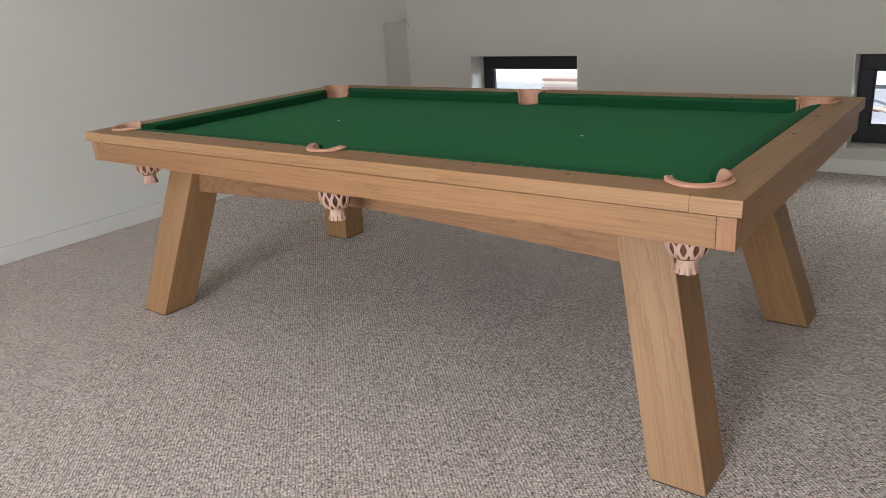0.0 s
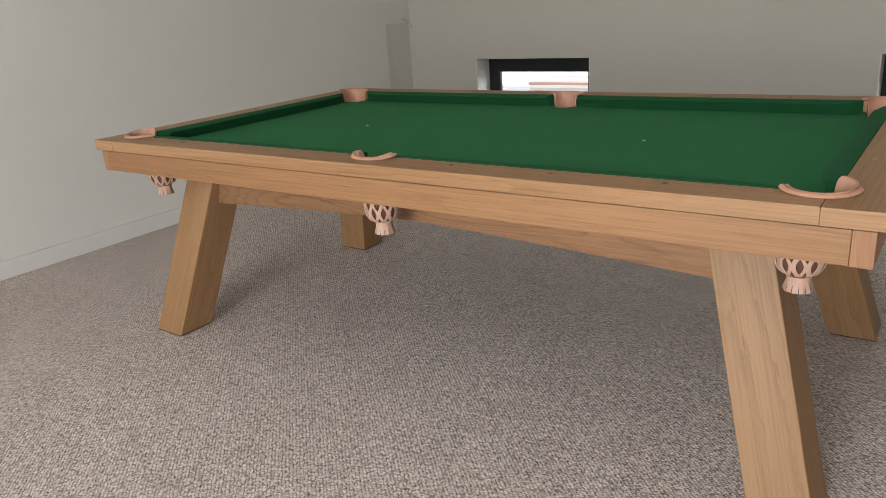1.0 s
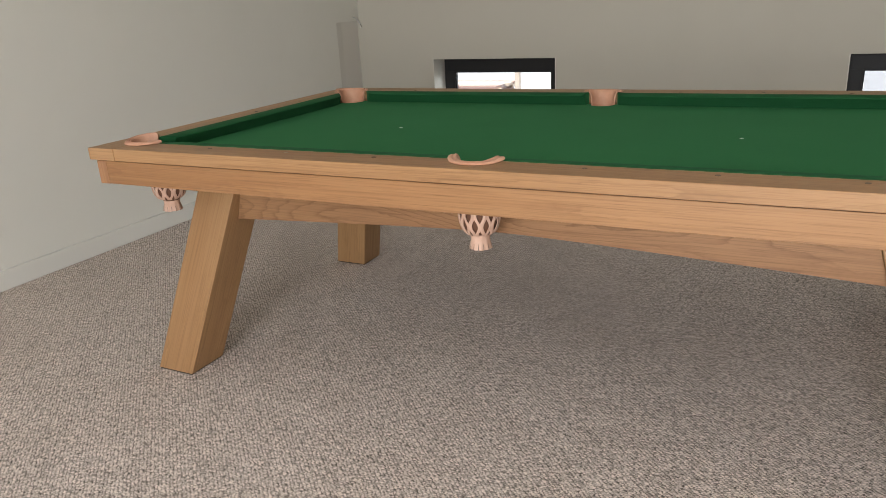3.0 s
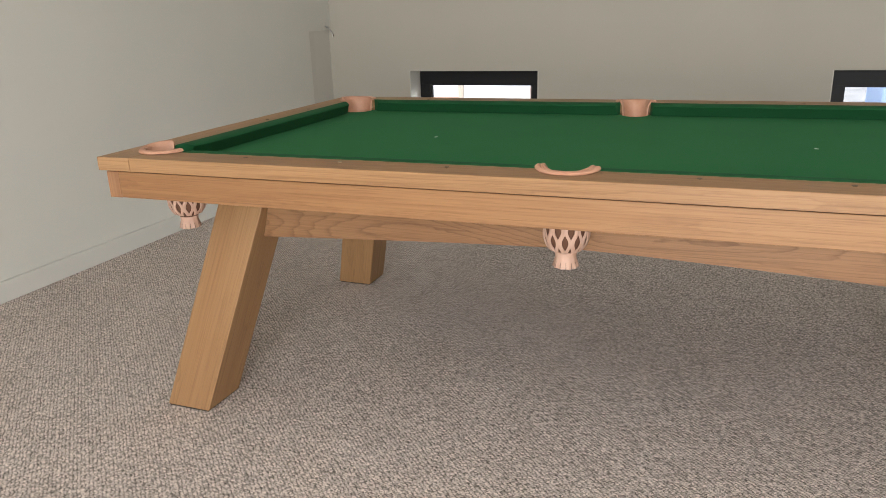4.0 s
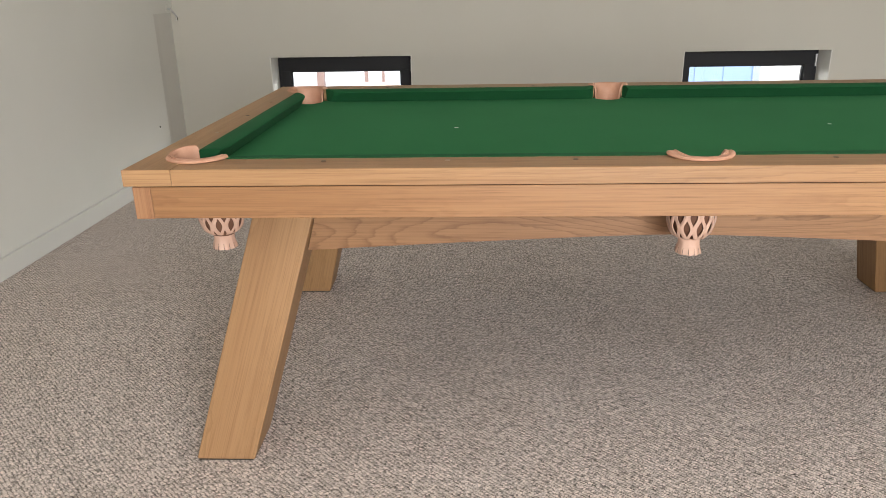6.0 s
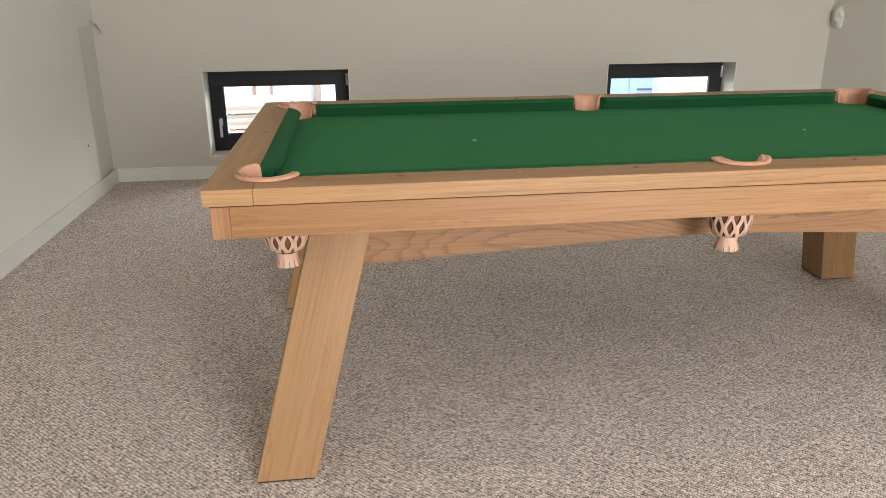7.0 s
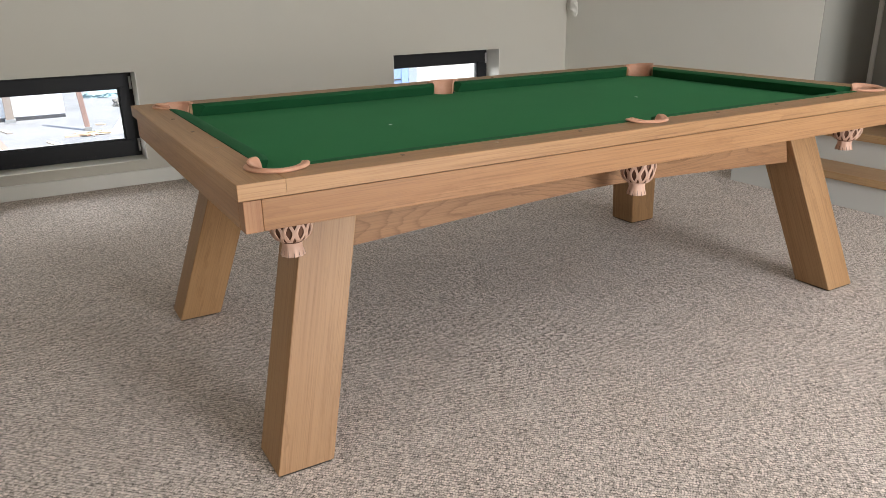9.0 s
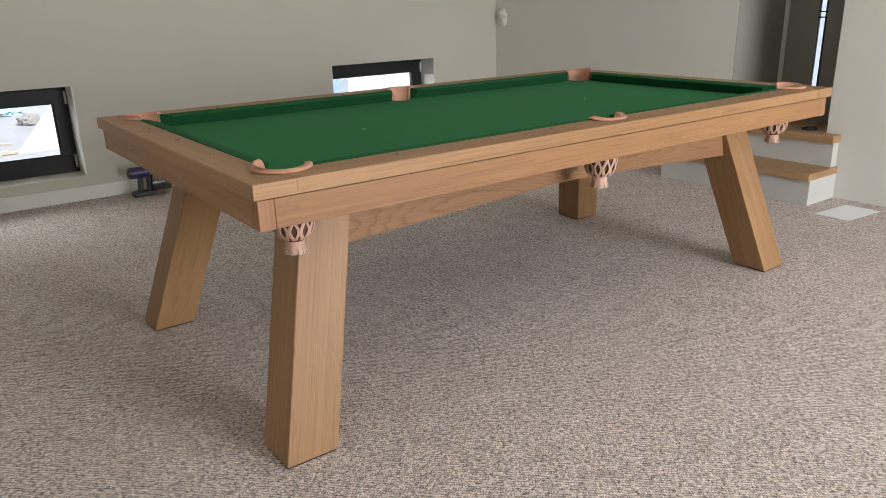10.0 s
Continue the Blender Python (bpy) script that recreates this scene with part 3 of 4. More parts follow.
def basket(pocket, cx, cy, top, lift=0.0):
    """A leather net: strands that part and meet round a bowl, a collar and a slit skirt."""
    bm = bmesh.new()
    def r_of(t):
        return 0.0255 + 0.0295 * math.sqrt(max(0.0, 1 - ((t - 0.4) / 0.6) ** 2)) if t > 0.4 else 0.055 - 0.004 * ((0.4 - t) / 0.4) ** 2

    n, steps, high = 11, 20, top - 0.617 - lift
    for i in range(n):
        for way in (1, -1):
            left = []
            for j in range(steps + 1):
                t = j / steps
                phase = 0.5 - 0.5 * math.cos(2 * math.pi * t * 1.5)
                ang = 2 * math.pi * (i + way * (0.08 + 0.34 * phase)) / n
                r = r_of(t)
                z = top - high * t
                w = 0.0046 * (1.0 + 0.15 * way) / r
                ring = []
                for da, dr in ((-w, 0.0012), (0, 0.0022 + 0.0006 * way), (w, 0.0012), (w, -0.0014), (-w, -0.0014)):
                    ring.append(bm.verts.new((cx + (r + dr) * math.cos(ang + da), cy + (r + dr) * math.sin(ang + da), z)))
                left.append(ring)
            for a, b in zip(left, left[1:]):
                for k in range(5):
                    bm.faces.new((a[k], a[(k + 1) % 5], b[(k + 1) % 5], b[k]))
            bm.faces.new(left[0])
            bm.faces.new(left[-1][::-1])
    part("net", bm, NET, pocket, "laced natural leather net", smooth=True)
    zb = top - high
    prof = [(0.0275, 0.004), (0.0260, -0.005), (0.0252, -0.014), (0.0275, -0.026), (0.0308, -0.038), (0.028, -0.038), (0.0245, -0.026), (0.0225, -0.014), (0.0230, -0.004), (0.0240, 0.004)]
    bm = lathe(prof, 40, (cx, cy, zb), wave=lambda j, a: (0.0016 * math.sin(10 * a) if 2 < j < 7 else 0.0))
    lid = [bm.verts.new((cx + 0.024 * math.cos(2 * math.pi * i / 24), cy + 0.024 * math.sin(2 * math.pi * i / 24), zb - 0.012)) for i in range(24)]
    bm.faces.new(lid)
    skirt = part("skirt", bm, NET, pocket, "slit leather skirt of the net", smooth=True)
    for i in range(14):
        a = 2 * math.pi * i / 14
        bm = bmesh.new()
        r0, r1 = 0.0288, 0.0326
        m = Matrix.Translation((cx, cy, zb)) @ Matrix.Rotation(a, 4, "Z")
        vs = [m @ Vector(p) for p in ((r0, -0.0004, -0.022), (r0, 0.0004, -0.022), (r1, 0.0008, -0.0385), (r1, -0.0008, -0.0385))]
        bm.faces.new([bm.verts.new(v) for v in vs])
        part("slit", bm, DARK, skirt)
    bm = lathe([(0.046, 0.0), (0.051, -0.035), (0.050, -0.055), (0.042, -0.080), (0.022, -0.098), (0.004, -0.100)], 24, (cx, cy, top))
    part("bag", bm, BAG, pocket, "dark brown inner bag", smooth=True)


BAG = plain("bag_leather", (0.125, 0.052, 0.027), 0.8)
RIM = [(-0.0115, 0.0020), (-0.0110, 0.0066), (-0.0085, 0.0086), (-0.0045, 0.0084), (-0.0033, 0.0072), (-0.0022, 0.0082), (0.003, 0.0088), (0.0075, 0.0072), (0.0100, 0.0036), (0.0096, 0.0010)]


def pocket_shell(pocket, cx, cy, r, a0, a1, out=0.007, fat=1.0, ear=0):
    """The leather wall inside a pocket, flared at the top, and the padded rim on the rail.
    A flap stands up at the end that ear names, or at both ends where it names none."""
    bm = bmesh.new()
    n = 44
    prof = [(r + 0.0075, TOP + 0.0068), (r + 0.002, TOP + 0.0060), (r - 0.004, TOP - 0.003), (r - 0.009, TOP - 0.018), (r - 0.0105, BED - 0.01), (r - 0.009, 0.69),
            (r - 0.005, 0.69), (r - 0.005, BED), (r - 0.002, TOP - 0.010), (r + 0.0075, TOP + 0.0035)]
    rings = []
    for i in range(n + 1):
        a = a0 + (a1 - a0) * i / n
        end = max(0.0, 1 - min(i, n - i) / n / 0.07) ** 2
        if not ear:
            d = min(i, n - i) / n
            lift = 0.0085 * max(0.0, 1 - d / 0.30) ** 0.8 * (1.0 if d > 0.05 else 0.35 + 0.65 * math.sqrt(max(0.0, 1 - ((0.05 - d) / 0.05) ** 2)))
        else:
            lift = -0.007 * end
            # a rounded flap stands up at the end that meets the end rail
            d = (n - i) / n if ear > 0 else i / n
            if d < 0.74:
                rise = (0.74 - d) / 0.62 if d > 0.12 else 1.0
                lift = 0.0110 * rise * (1.0 if d > 0.045 else 0.45 + 0.55 * math.sqrt(max(0.0, 1 - ((0.045 - d) / 0.045) ** 2)))
        rings.append([bm.verts.new((cx + q * math.cos(a), cy + q * math.sin(a), z + (lift if z > TOP - 0.008 else 0.4 * lift if z > BED else 0.0))) for q, z in prof])
    m = len(prof)
    for a, b in zip(rings, rings[1:]):
        for k in range(m):
            bm.faces.new((a[k], a[(k + 1) % m], b[(k + 1) % m], b[k]))
    bm.faces.new(rings[0][::-1])
    bm.faces.new(rings[-1])
    part("liner", bm, LEATHER, pocket, "flared leather pocket liner", smooth=True)
    pts = []
    n = 30
    over = radians(7) if ear else radians(4)        # the strap runs on a little past the liner
    b0, b1 = (a0 - (over if ear >= 0 else 0), a1 + (over if ear <= 0 else 0))
    for i in range(n + 1):
        t = i / n
        a = b0 + (b1 - b0) * t
        if ear:
            d = 1 - t if ear > 0 else t             # from the flap's end; the other end is cut off square
            s = 1.0 if d > 0.22 else 0.40 + 0.60 * d / 0.22
            lift = 0.0020 * max(0.0, (d - 0.7) / 0.3)
        else:
            d = min(t, 1 - t)
            s = 0.90 if d > 0.16 else 0.90 + 0.22 * math.sin(math.pi * d / 0.16) - 0.25 * (1 - d / 0.16) ** 3
            lift = 0.0045 * max(0.0, 1 - d / 0.22)
        pts.append((cx + (r + out) * math.cos(a), cy + (r + out) * math.sin(a), s * fat, lift))
    part("rim", band(pts, RIM), LEATHER, pocket, "padded leather pocket rim", smooth=True)


def corner_pocket(sx, sy):
    p = tagged(new("corner_pocket"), "natural leather corner pocket with a net")
    p.parent = table
    mid = math.atan2(sy, sx)
    pocket_shell(p, sx * CX, sy * CY, CR, mid - radians(112), mid + radians(112), ear=-sx * sy)
    basket(p, sx * 1.149, sy * 0.582, APRON + 0.012, 0.005)
    return p


def middle_pocket(sy):
    p = tagged(new("middle_pocket"), "natural leather middle pocket with a net")
    p.parent = table
    mid = math.atan2(sy, 0)
    pocket_shell(p, 0.0, sy * MY, MR, mid - radians(86), mid + radians(86), 0.015, 1.02)
    basket(p, -0.003, sy * 0.615, APRON + 0.012)
    return p


for sx in (-1, 1):
    for sy in (-1, 1):
        corner_pocket(sx, sy)
for sy in (-1, 1):
    middle_pocket(sy)

# ---- steps and the passage ----
steps = tagged(new("stair_steps"), "two white steps with oak treads rising into an opening", "stairs")
S0, S1 = -0.194, 0.86
part("riser", boxed(2.316, XR, S0, S1, 0.0, 0.152, bevel=0.002), STEP_PAINT, steps, "white painted step box")
part("tread", boxed(2.290, XR - 0.001, S0 - 0.004, S1 + 0.008, 0.152, 0.195, bevel=0.003), OAK_STEP, steps, "oak tread", ALONG_Y)
part("riser", boxed(2.560, XR - 0.001, -0.184, S1, 0.195, 0.343, bevel=0.002), STEP_PAINT, steps, "white painted riser")
part("tread", slab([(2.530, -0.190), (XR - 0.001, -0.190), (XR - 0.001, OPEN_Y0 + 0.001), (XR + 0.199, OPEN_Y0 + 0.001), (XR + 0.199, OPEN_Y1 - 0.001), (XR - 0.001, OPEN_Y1 - 0.001), (XR - 0.001, S1 + 0.008), (2.530, S1 + 0.008)], 0.343, 0.387, 0.002), OAK_STEP, steps, "oak tread", ALONG_Y)

# ---- passage behind the opening ----
PX, PN, PS = 3.20, OPEN_Y1, -0.35
SL0, SL1 = 0.283, 0.341
structure("floor_passage", boxed(XR + 0.2, PX, PS, PN, 0.30, 0.352), OAK_STEP, "oak landing floor", ALONG_Y)
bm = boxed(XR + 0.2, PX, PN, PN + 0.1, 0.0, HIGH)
# thin lining that carries the dark passage colour over the reveal
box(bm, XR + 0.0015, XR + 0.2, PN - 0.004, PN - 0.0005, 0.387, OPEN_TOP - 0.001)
structure("wall_passage_north", bm, DIM_WALL, "grey plastered passage wall with dimness in its colour")
structure("wall_passage_south", boxed(XR + 0.2, PX, PS - 0.1, PS, 0.0, HIGH), DIM_WALL, "grey plastered passage wall with dimness in its colour")
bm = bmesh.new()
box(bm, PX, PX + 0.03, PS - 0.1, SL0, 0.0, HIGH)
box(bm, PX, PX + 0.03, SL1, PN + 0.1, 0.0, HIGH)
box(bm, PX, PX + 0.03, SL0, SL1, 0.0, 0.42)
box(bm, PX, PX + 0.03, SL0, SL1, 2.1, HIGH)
structure("wall_passage_east", bm, DIM_WALL, "grey passage wall with dimness in its colour and a narrow light slit")
slit = tagged(new("window_3"), "narrow tinted window with a thin dark frame in the passage", "window", "", "structure")
part("window_frame", boxed(PX - 0.006, PX + 0.028, SL0, SL0 + 0.009, 0.42, 2.1), ALU, slit)
for z in (1.045, 1.081):
    part("glazing_bar", boxed(PX + 0.008, PX + 0.020, SL0 + 0.0095, SL1, z - 0.004, z + 0.004), ALU, slit)
part("pane", boxed(PX + 0.011, PX + 0.017, SL0 + 0.0095, SL1, 0.42, 2.1), SMOKED_GLASS, slit, "tinted window glass")
structure("ceiling_passage", boxed(XR + 0.2, PX + 0.1, PS - 0.1, PN + 0.1, HIGH, HIGH + 0.1), PAINT, "plain passage ceiling")
structure("trim_passage", boxed(PX - 0.014, PX, PN - 0.030, PN, 0.352, 2.3, bevel=0.003), TRIM, "pale upright corner trim")

# ---- small things in the room ----
tagged(finish("paper_sheet", slab([(2.188, -0.500), (2.499, -0.528), (2.501, -0.332), (2.193, -0.306)], 0.0008, 0.0026), PAPER), "white sheet of card lying on the carpet", "paper")


def wall_patch(x, y, z, turn, name):
    """A lump of filler with a raised edge in the corner of the walls."""
    bm = bmesh.new()
    bmesh.ops.create_icosphere(bm, subdivisions=3, radius=1.0)
    for v in bm.verts:
        n = noise.noise(v.co * 2.2)
        v.co = Vector((v.co.x * 0.030 * (1 + 0.5 * n), v.co.y * 0.050 * (1 + 0.3 * n), v.co.z * (0.075 + 0.018 * n) + 0.016 * v.co.y))
    ob = tagged(finish(name, bm, PAINT, None, "", None, True), "white lump of dried filler on the wall", "wall filler")
    ob.matrix_world = pose(x, y, z, 0, 0, turn)
    return ob


def shade_band(x, y0, y1, z0, z1):
    """A coat in the recess that paints the corner's shade, thicker towards the wall on its free side."""
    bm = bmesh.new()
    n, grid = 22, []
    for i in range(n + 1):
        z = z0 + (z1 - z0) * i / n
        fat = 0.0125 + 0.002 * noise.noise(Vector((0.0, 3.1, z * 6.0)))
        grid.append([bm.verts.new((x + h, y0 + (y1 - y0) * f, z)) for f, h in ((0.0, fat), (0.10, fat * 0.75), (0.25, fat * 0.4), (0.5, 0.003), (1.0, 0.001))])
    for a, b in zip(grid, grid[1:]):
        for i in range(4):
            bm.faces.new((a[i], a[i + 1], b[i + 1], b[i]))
    return structure("trim_filler_band", bm, STRIP_SHADE, "darker coat with corner shade in its colour, in a shallow recess")


shade_band(RECESS_X, RECESS_Y + 0.0005, YN - 0.001, 0.001, RECESS_Z - 0.001)
wall_patch(XR - 0.002, YN - 0.100, 1.062, 0, "wall_filler")


def tube(points, radius, n=8):
    bm = bmesh.new()
    rings = []
    for i, p in enumerate(points):
        d = (Vector(points[min(i + 1, len(points) - 1)]) - Vector(points[max(i - 1, 0)])).normalized()
        u = d.orthogonal().normalized()
        w = d.cross(u)
        rings.append([bm.verts.new(Vector(p) + radius * (math.cos(2 * math.pi * k / n) * u + math.sin(2 * math.pi * k / n) * w)) for k in range(n)])
    for a, b in zip(rings, rings[1:]):
        for k in range(n):
            bm.faces.new((a[k], a[(k + 1) % n], b[(k + 1) % n], b[k]))
    bm.faces.new(rings[0][::-1])
    bm.faces.new(rings[-1])
    return bm


tail = tagged(new("cable_tail"), "grey cable tail for a lamp sticking out of the wall", "cable")
sheath = part("sheath", tube([(XL + 0.002, YN - 0.085, 1.088), (XL + 0.018, YN - 0.080, 1.084), (XL + 0.030, YN - 0.070, 1.070), (XL + 0.040, YN - 0.058, 1.050), (XL + 0.046, YN - 0.050, 1.034)], 0.0055), CHROME, tail, smooth=True)
part("core", tube([(XL + 0.046, YN - 0.050, 1.034), (XL + 0.050, YN - 0.046, 1.022), (XL + 0.047, YN - 0.040, 1.012)], 0.0022), DARK, sheath, "dark stripped core", smooth=True)
part("core", tube([(XL + 0.046, YN - 0.050, 1.034), (XL + 0.044, YN - 0.052, 1.020), (XL + 0.048, YN - 0.056, 1.008)], 0.0022), PAPER, sheath, "pale stripped core", smooth=True)
part("patch", lathe([(0.030, 0.0), (0.024, 0.003), (0.0, 0.004)], 20), PAINT, tail, "round filler patch").matrix_basis = pose(XL, YN - 0.085, 1.088, 0, 90, 0)
bm = bmesh.new()
bmesh.ops.create_cone(bm, cap_ends=True, segments=12, radius1=0.006, radius2=0.005, depth=0.006, matrix=pose(XL + 0.002, 2.518, 0.346, 0, 90, 0))
tagged(finish("wall_screw", bm, DARK, None, "", None, True), "dark screw head standing out of the wall", "screw")

PURPLE = plain("purple_plastic", (0.028, 0.021, 0.085), 0.35)
BLACK = plain("black_plastic", (0.018, 0.018, 0.02), 0.45)
SMOKE = plain("smoked_plastic", (0.05, 0.048, 0.045), 0.15)


def hand_vacuum(m):
    """A cordless vacuum's motor unit that lies on its battery."""
    v = tagged(new("hand_vacuum"), "cordless hand vacuum with a purple motor end standing on carpet", "vacuum cleaner")
    v.matrix_world = m
    side = Matrix.Rotation(radians(90), 4, "Y")

    def barrel(x0, x1, r, z, n=24):
        bm = bmesh.new()
        bmesh.ops.create_cone(bm, cap_ends=True, segments=n, radius1=r, radius2=r, depth=x1 - x0, matrix=Matrix.Translation(((x0 + x1) / 2, 0, z)) @ side)
        bmesh.ops.bevel(bm, geom=[e for e in bm.edges if len({round(q.co.x, 4) for q in e.verts}) == 1], offset=r * 0.12, segments=2, affect="EDGES")
        return bm

    motor = part("motor", barrel(-0.005, 0.125, 0.038, 0.162), PURPLE, v, "purple motor housing", smooth=True)
    part("cap", barrel(-0.014, -0.004, 0.030, 0.162), BLACK, motor, smooth=True)
    bm = boxed(0.045, 0.078, -0.018, 0.018, 0.030, 0.130, bevel=0.008)
    for q in bm.verts:
        q.co.x += (0.13 - q.co.z) * -0.08
    part("grip", bm, BLACK, v, "black grip")
    part("battery", boxed(0.0, 0.150, -0.036, 0.036, 0.0, 0.034, bevel=0.008), BLACK, v, "black battery pack")
    bm = boxed(0.100, 0.122, -0.014, 0.014, 0.030, 0.130, bevel=0.006)
    part("trigger_post", bm, BLACK, v)
    part("dust_bin", barrel(0.126, 0.255, 0.057, 0.080), SMOKE, v, "smoked clear dust bin", smooth=True)
    part("bin_band", barrel(0.180, 0.192, 0.0585, 0.080), BLACK, v, smooth=True)
    return v


hand_vacuum(pose(-0.735, 2.83, 0.0, 0, 0, 1))

# ---- the yard outside ----
GROUND_Z = -1.64
BASE_Z = -0.35      # the ground in the yard's own measure, before it is enlarged about the eye
EYE_SCALE = Matrix.Translation((-1.4, -2.3, 1.19)) @ Matrix.Scale(1.84, 4) @ Matrix.Translation((1.4, 2.3, -1.19))


def in_yard(ob):
    """Enlarges a thing of the yard about the camera's standpoint, to fit its view farther off and well below the floor
    of the room.
    """
    ob.matrix_world = EYE_SCALE @ ob.matrix_world
    return ob


def yard_material():
    k = Mat("pale_gravel", rough=0.95)
    v = k.coords("Object")
    c = k.mix((0.22, 0.225, 0.235), (0.165, 0.17, 0.18), k.ramp(k.noise(v, 0.9, 5.0, 0.65), (0.45, 0.0), (0.7, 1.0)))
    k.color(k.mix(c, (0.17, 0.165, 0.16), k.math("MULTIPLY", k.ramp(k.noise(v, 14.0, 4.0), (0.55, 0.0), (0.75, 1.0)), 0.6)))
    k.bump(k.noise(v, 30.0, 3.0), 0.6, 0.02)
    return k.m


YARD = yard_material()
bm = bmesh.new()
for x0, x1, y0, y1 in ((-300, 300, YN + DEEP + 0.001, 300), (-300, 300, -300, YS - 0.201), (-300, XL - 0.201, YS - 0.201, YN + DEEP + 0.001), (XE + 0.201, 300, YS - 0.201, YN + DEEP + 0.001), (PX + 0.101, XE + 0.201, EAST_END + 0.201, YN + DEEP + 0.001)):
    q = [bm.verts.new(p) for p in ((x0, y0, GROUND_Z), (x1, y0, GROUND_Z), (x1, y1, GROUND_Z), (x0, y1, GROUND_Z))]
    bm.faces.new(q)
structure("ground", bm, YARD, "pale sunlit gravel yard")
SAWN = oak_material("sawn_timber", (0.70, 0.61, 0.50), (0.60, 0.50, 0.40), (0.34, 0.25, 0.18), 0.7)
GREYWOOD = oak_material("weathered_timber", (0.48, 0.43, 0.38), (0.38, 0.33, 0.29), (0.20, 0.17, 0.15), 0.8)
REDWOOD = oak_material("red_timber", (0.42, 0.29, 0.25), (0.35, 0.23, 0.19), (0.22, 0.13, 0.10), 0.7)
BLUE = plain("pale_blue_steel", (0.34, 0.46, 0.66), 0.5)
RENDER_WHITE = paint_material("white_render", (0.78, 0.78, 0.77), (0.86, 0.86, 0.85))


def timber_stack(x0, x1, y0, y1, rows, materials, name, label):
    s = tagged(new(name), label, "timber stack")
    z = BASE_Z
    rng = random.Random(5)
    for r in range(rows):
        if r % 4 == 0:
            for x in (x0 + 0.05, (x0 + x1) / 2, x1 - 0.05):
                part("batten", boxed(x - 0.02, x + 0.02, y0, y1, z, z + 0.012), GREYWOOD, s, "", ALONG_Y)
            z += 0.012
        n = 4
        for i in range(n):
            w = (y1 - y0) / n
            d = rng.uniform(-0.03, 0.03)
            part("plank", boxed(x0 + d, x1 + d, y0 + i * w + 0.004, y0 + (i + 1) * w - 0.004, z, z + 0.038, bevel=0.002), materials[(r + i) % len(materials)], s, "", ALONG_X)
        z += 0.039
    return in_yard(s)


timber_stack(-2.50, -1.85, 6.15, 6.85, 11, (SAWN, GREYWOOD, SAWN, GREYWOOD), "timber_stack", "stack of pale sawn planks on battens in the yard")


def leaning_board(x0, y0, x1, y1, z1, w, material, label):
    """A board that leans from the ground at its foot to its head."""
    a, b = Vector((x0, y0, BASE_Z)), Vector((x1, y1, z1))
    bm = boxed(0, (b - a).length, -w / 2, w / 2, 0.0, 0.03, bevel=0.002)
    ob = tagged(finish("leaning_board", bm, material, None, "", ALONG_X), label, "board", "boards in the yard")
    ob.matrix_world = Matrix.Translation(a) @ (b - a).to_track_quat("X", "Z").to_matrix().to_4x4()
    return in_yard(ob)


leaning_board(-1.63, 6.05, -1.89, 6.22, 0.06, 0.08, REDWOOD, "reddish brown board leaning on the timber stack")
leaning_board(-1.71, 6.00, -1.85, 6.18, 0.02, 0.07, GREYWOOD, "weathered board leaning on the timber stack")


def post(x, y, w, high, material, label, lean=0.0):
    p = tagged(new("timber_post"), label, "post", "posts in the yard")
    p.matrix_world = Matrix.Translation((x, y, BASE_Z)) @ Matrix.Rotation(radians(lean), 4, "Y") @ Matrix.Translation((-x, -y, -BASE_Z))
    part("shaft", boxed(x - w / 2, x + w / 2, y - w / 2, y + w / 2, BASE_Z, high, bevel=0.006), material, p, "", ALONG_Z)
    part("shoe", boxed(x - w / 2 - 0.012, x + w / 2 + 0.012, y - w / 2 - 0.012, y + w / 2 + 0.012, BASE_Z, BASE_Z + 0.05, bevel=0.004), CHROME, p)
    return in_yard(p)


post(-1.62, 9.05, 0.10, 2.4, GREYWOOD, "grey weathered timber post in the yard")
post(-0.805, 7.77, 0.06, 2.4, REDWOOD, "reddish timber post leaning a little in the yard", -4.5)
post(-2.42, 8.0, 0.05, 2.4, REDWOOD, "reddish timber post in the yard")
post(-2.20, 8.1, 0.04, 2.4, REDWOOD, "reddish timber post in the yard")
post(-3.05, 8.0, 0.10, 2.4, REDWOOD, "reddish timber post in the yard")
post(-4.0, 7.6, 0.07, 2.4, SAWN, "pale sawn timber post in the yard")

# a white rendered house across the yard, and a pale blue container beside it
house = in_yard(tagged(new("neighbour_house"), "plain white rendered house across the sunlit yard", "house"))
part("wall", boxed(-9.0, -0.95, 9.2, 15.0, BASE_Z, 3.2), RENDER_WHITE, house)
part("plinth", boxed(-2.7, -0.95, 9.17, 9.2, BASE_Z, BASE_Z + 0.05), SLATE, house)
part("roof", slab([(-9.3, 9.1), (-0.65, 9.1), (-0.65, 15.3), (-9.3, 15.3)], 3.2, 3.4), SLATE, house)
in_yard(tagged(finish("garden_wall", boxed(-0.9, 14.0, 16.0, 16.3, BASE_Z, 1.1), RENDER_WHITE, None), "white rendered garden wall behind the yard", "wall"))
# added pale wall turned to the sun, so the passage slit looks bright
slit_backdrop = tagged(finish("garden_wall", boxed(-2.0, 2.0, 0.0, 0.2, GROUND_Z, 3.0), RENDER_WHITE, None), "white rendered garden wall behind the yard", "wall")
slit_backdrop.matrix_world = pose(9.2, 3.4, 0, 0, 0, -30)
tagged(finish("garden_wall", boxed(2.2, 5.2, 5.0, 5.2, GROUND_Z, 1.3, bevel=0.01), RENDER_WHITE, None), "white rendered end of a garden wall in sunlight", "wall")
box_b = in_yard(tagged(new("tool_chest"), "pale blue steel tool container standing in the yard", "container"))
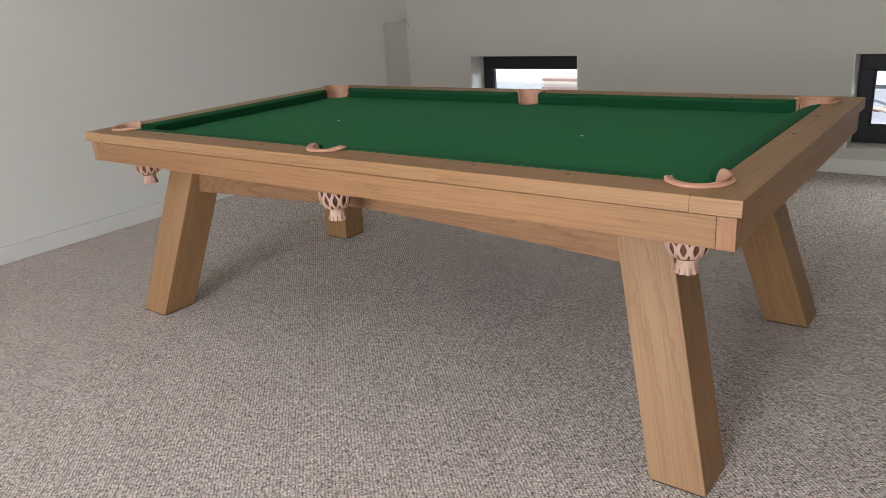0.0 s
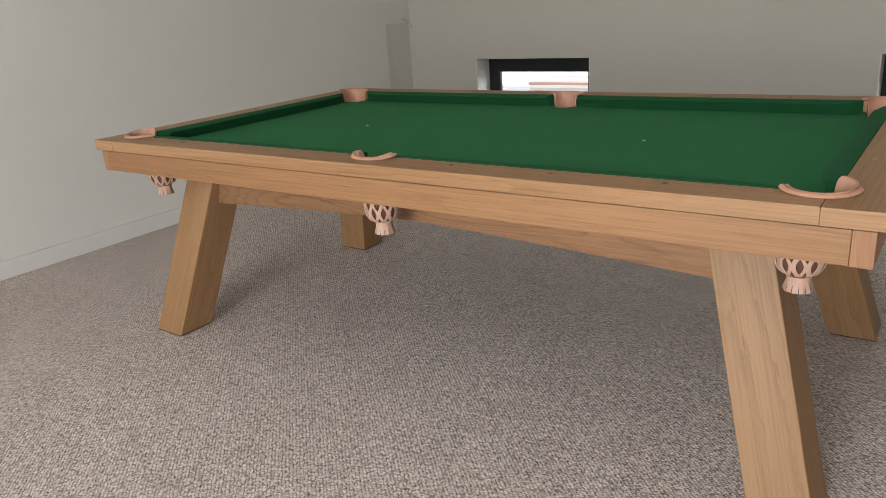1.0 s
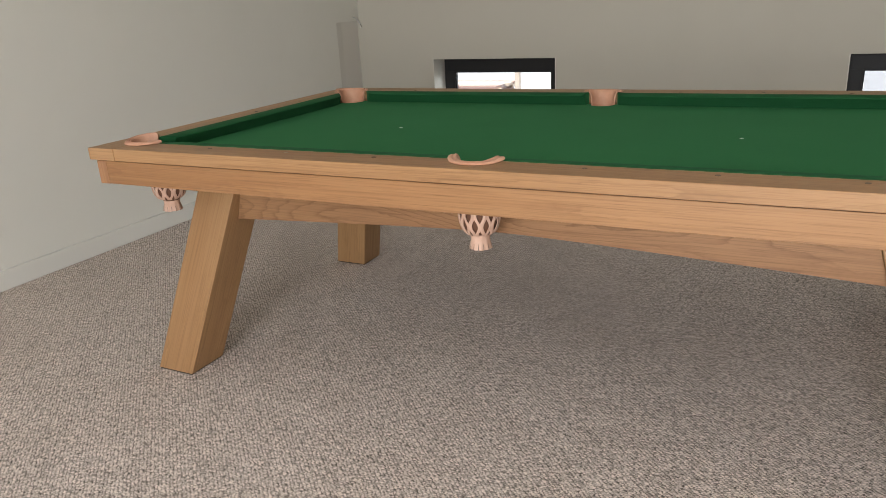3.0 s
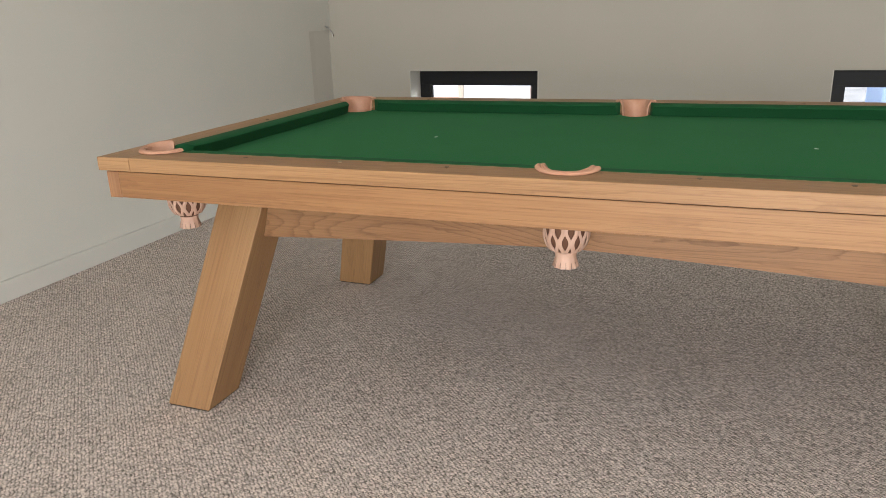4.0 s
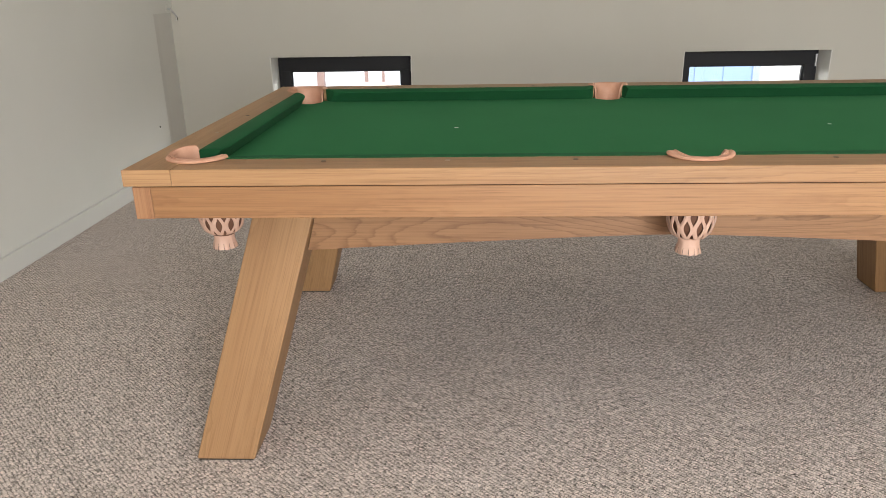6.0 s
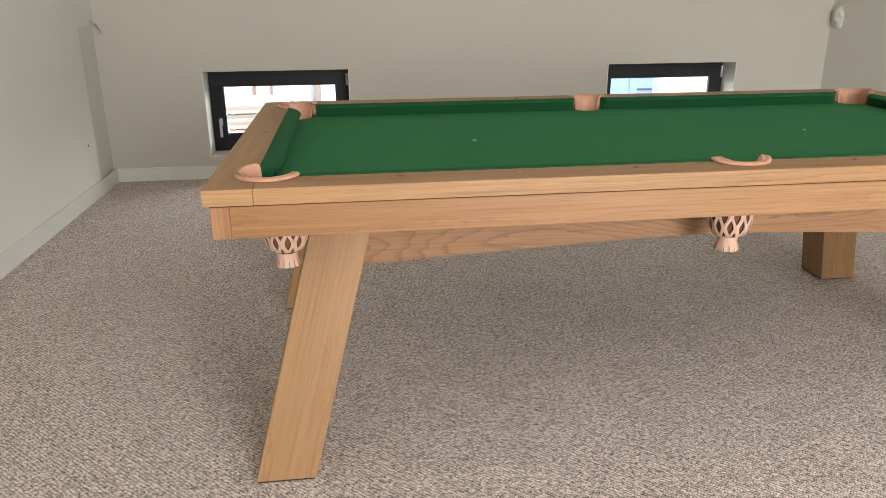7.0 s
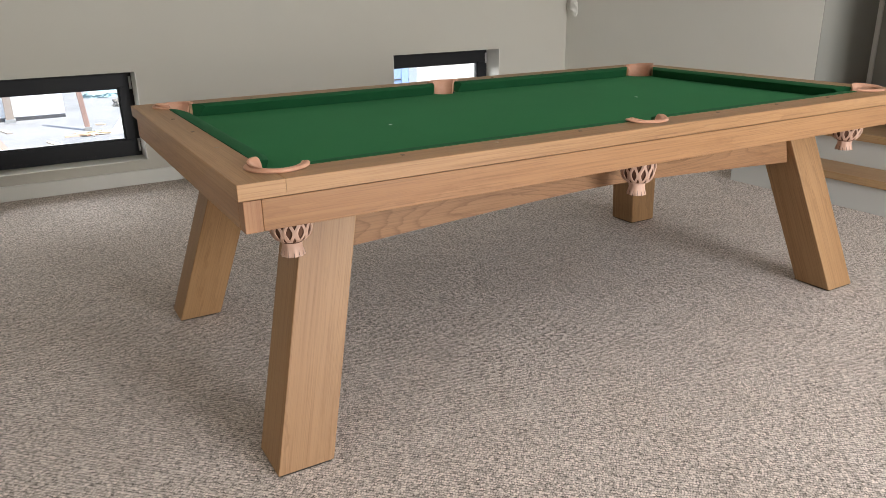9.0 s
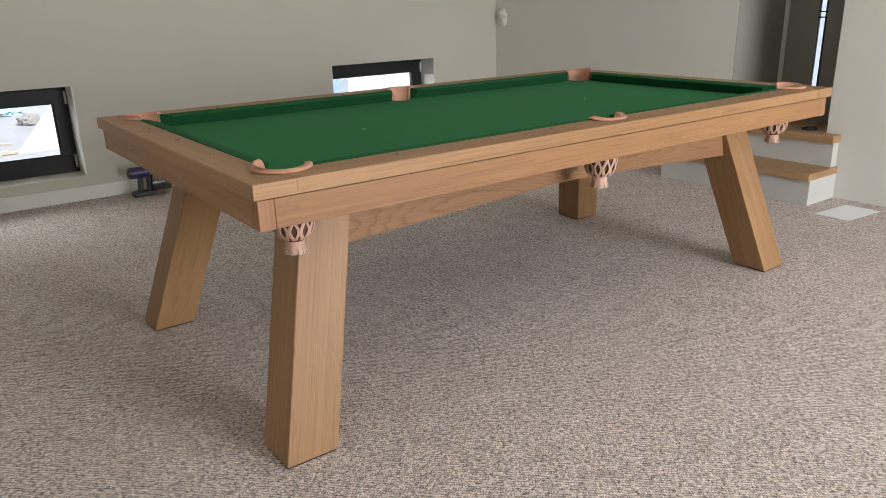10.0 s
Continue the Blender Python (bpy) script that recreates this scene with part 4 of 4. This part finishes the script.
body = part("body", boxed(1.0, 3.3, 6.6, 7.6, BASE_Z + 0.1, 0.70, bevel=0.02), BLUE, box_b)
for i in range(6):
    x = 1.35 + i * 0.33
    part("rib", boxed(x - 0.05, x + 0.05, 6.585, 6.6, BASE_Z + 0.2, 0.62, bevel=0.006), BLUE, body)
for z in (0.10, 0.26):
    part("slot", boxed(2.35, 3.1, 6.594, 6.6, z, z + 0.02), SLATE, body, "dark slot")
part("skid", boxed(1.0, 3.3, 6.65, 6.8, BASE_Z, BASE_Z + 0.1), SLATE, box_b)
timber_stack(-5.1, -4.15, 7.2, 7.9, 8, (SAWN, REDWOOD, GREYWOOD), "timber_stack", "low stack of mixed boards lying in the yard")

# loose offcuts and rubble on the gravel
rng = random.Random(11)
for i in range(26):
    x, y = rng.uniform(-3.5, 1.5), rng.uniform(5.0, 8.6)
    if -2.7 < x < -1.4 and 5.8 < y < 7.0:
        continue
    l, w, h = rng.uniform(0.08, 0.32), rng.uniform(0.03, 0.08), rng.uniform(0.01, 0.025)
    ob = tagged(finish("timber_offcut", boxed(-l / 2, l / 2, -w / 2, w / 2, 0, h, bevel=0.003), (SAWN, GREYWOOD, REDWOOD)[i % 3], None, "", ALONG_X),
                "short timber offcut lying on gravel", "offcut", "offcuts in the yard")
    ob.matrix_world = EYE_SCALE @ pose(x, y, BASE_Z, 0, 0, rng.uniform(0, 180))


def coil(x, y, z, r, thick):
    """A few loose turns of cable lying flat."""
    pts = []
    for i in range(61):
        a = 2 * math.pi * i / 20
        q = r * (1 + 0.12 * math.sin(1.7 * a))
        pts.append((x + q * math.cos(a), y + 0.8 * q * math.sin(a), z + thick * (1 + 0.6 * i / 20)))
    return tube(pts, thick, 6)


tagged(finish("cable_coil", coil(2.66, 0.03, 0.387, 0.045, 0.005), BLACK, None, "", None, True), "small coil of black cable lying on the upper tread", "cable")


# things round the reddish post: a white sheet, a heap of scraps, a pale tarpaulin
def leaning_sheet(x0, x1, y0, y1, top, slant, material, label):
    """A sheet of board that leans back, with one end cut aslant."""
    high = math.hypot(y1 - y0, top)
    bm = slab([(x0, 0.0), (x1, 0.0), (x1, high), (x0 + slant, high)], -0.012, 0.0, 0.002)
    bmesh.ops.rotate(bm, verts=bm.verts, cent=(0, 0, 0), matrix=Matrix.Rotation(radians(90), 3, "X"))
    ob = tagged(finish("leaning_sheet", bm, material), label, "board", "boards in the yard")
    ob.matrix_world = EYE_SCALE @ pose(0, y0, BASE_Z, -math.degrees(math.atan2(y1 - y0, top)), 0, 0)
    return ob


leaning_sheet(-0.62, 0.25, 7.35, 7.75, 0.62, 0.62, RENDER_WHITE, "white sheet of board with a slanting end leaning in the yard")
SCRAP_YELLOW = plain("yellow_scrap", (0.36, 0.28, 0.16), 0.7)
SCRAP_ORANGE = plain("orange_scrap", (0.36, 0.20, 0.12), 0.7)
SCRAP_TEAL = plain("teal_scrap", (0.18, 0.36, 0.34), 0.6)
RUBBLE = plain("pale_rubble", (0.24, 0.225, 0.205), 0.9, 0.0, 0.3, 9.0)
TARP = plain("pale_tarpaulin", (0.24, 0.36, 0.38), 0.5)
rng = random.Random(3)
for i in range(22):
    r, a = rng.uniform(0.02, 0.20), rng.uniform(0, 2 * math.pi)
    l, w = rng.uniform(0.05, 0.18), rng.uniform(0.02, 0.06)
    ob = tagged(finish("packing_scrap", boxed(-l / 2, l / 2, -w / 2, w / 2, 0, 0.012, bevel=0.002), (SCRAP_YELLOW, SAWN, SCRAP_ORANGE, SAWN, SCRAP_TEAL)[i % 5 if i > 4 else i % 4]),
                "small scrap of packing lying on gravel", "scrap", "scraps in the yard")
    ob.matrix_world = EYE_SCALE @ pose(-0.80 + 1.2 * r * math.cos(a), 7.42 + 0.8 * r * math.sin(a), BASE_Z + 0.003 * (i % 6), rng.uniform(-12, 12), 0, rng.uniform(0, 180))


def heap(name, x, y, rx, ry, high, material, label, category, seed):
    """A low uneven heap lying on the gravel."""
    bm = bmesh.new()
    bmesh.ops.create_icosphere(bm, subdivisions=4, radius=1.0)
    for v in bm.verts:
        n = 1 + 0.35 * noise.noise(v.co * 2.1 + Vector((seed, 0, 0))) + 0.16 * noise.noise(v.co * 6.3 + Vector((0, seed, 0)))
        v.co = Vector((x + v.co.x * rx * n, y + v.co.y * ry * n, GROUND_Z + max(-0.02, v.co.z * high * n)))
    return tagged(finish(name, bm, material, smooth=True), label, category)


heap("tarpaulin", 0.69, 22.71, 0.52, 0.45, 0.22, TARP, "pale teal tarpaulin lying in folds on gravel", "tarpaulin", 4.0)
heap("rubble_heap", 1.03, 20.10, 0.34, 0.3, 0.26, RUBBLE, "small grey heap of rubble lying on gravel", "rubble", 9.0)

# a crumb of white lint on the carpet
bm = bmesh.new()
bmesh.ops.create_icosphere(bm, subdivisions=2, radius=1.0)
for v in bm.verts:
    n = 1 + 0.5 * noise.noise(v.co * 2.7)
    v.co = Vector((v.co.x * 0.0036 * n, v.co.y * 0.0030 * n, v.co.z * 0.0026 * n + 0.002))
lint = tagged(finish("lint", bm, TRIM, None, "", None, True), "crumb of white lint lying on the carpet", "lint")
lint.matrix_world = pose(-0.291, -0.247, 0.0005, 0, 0, 30)
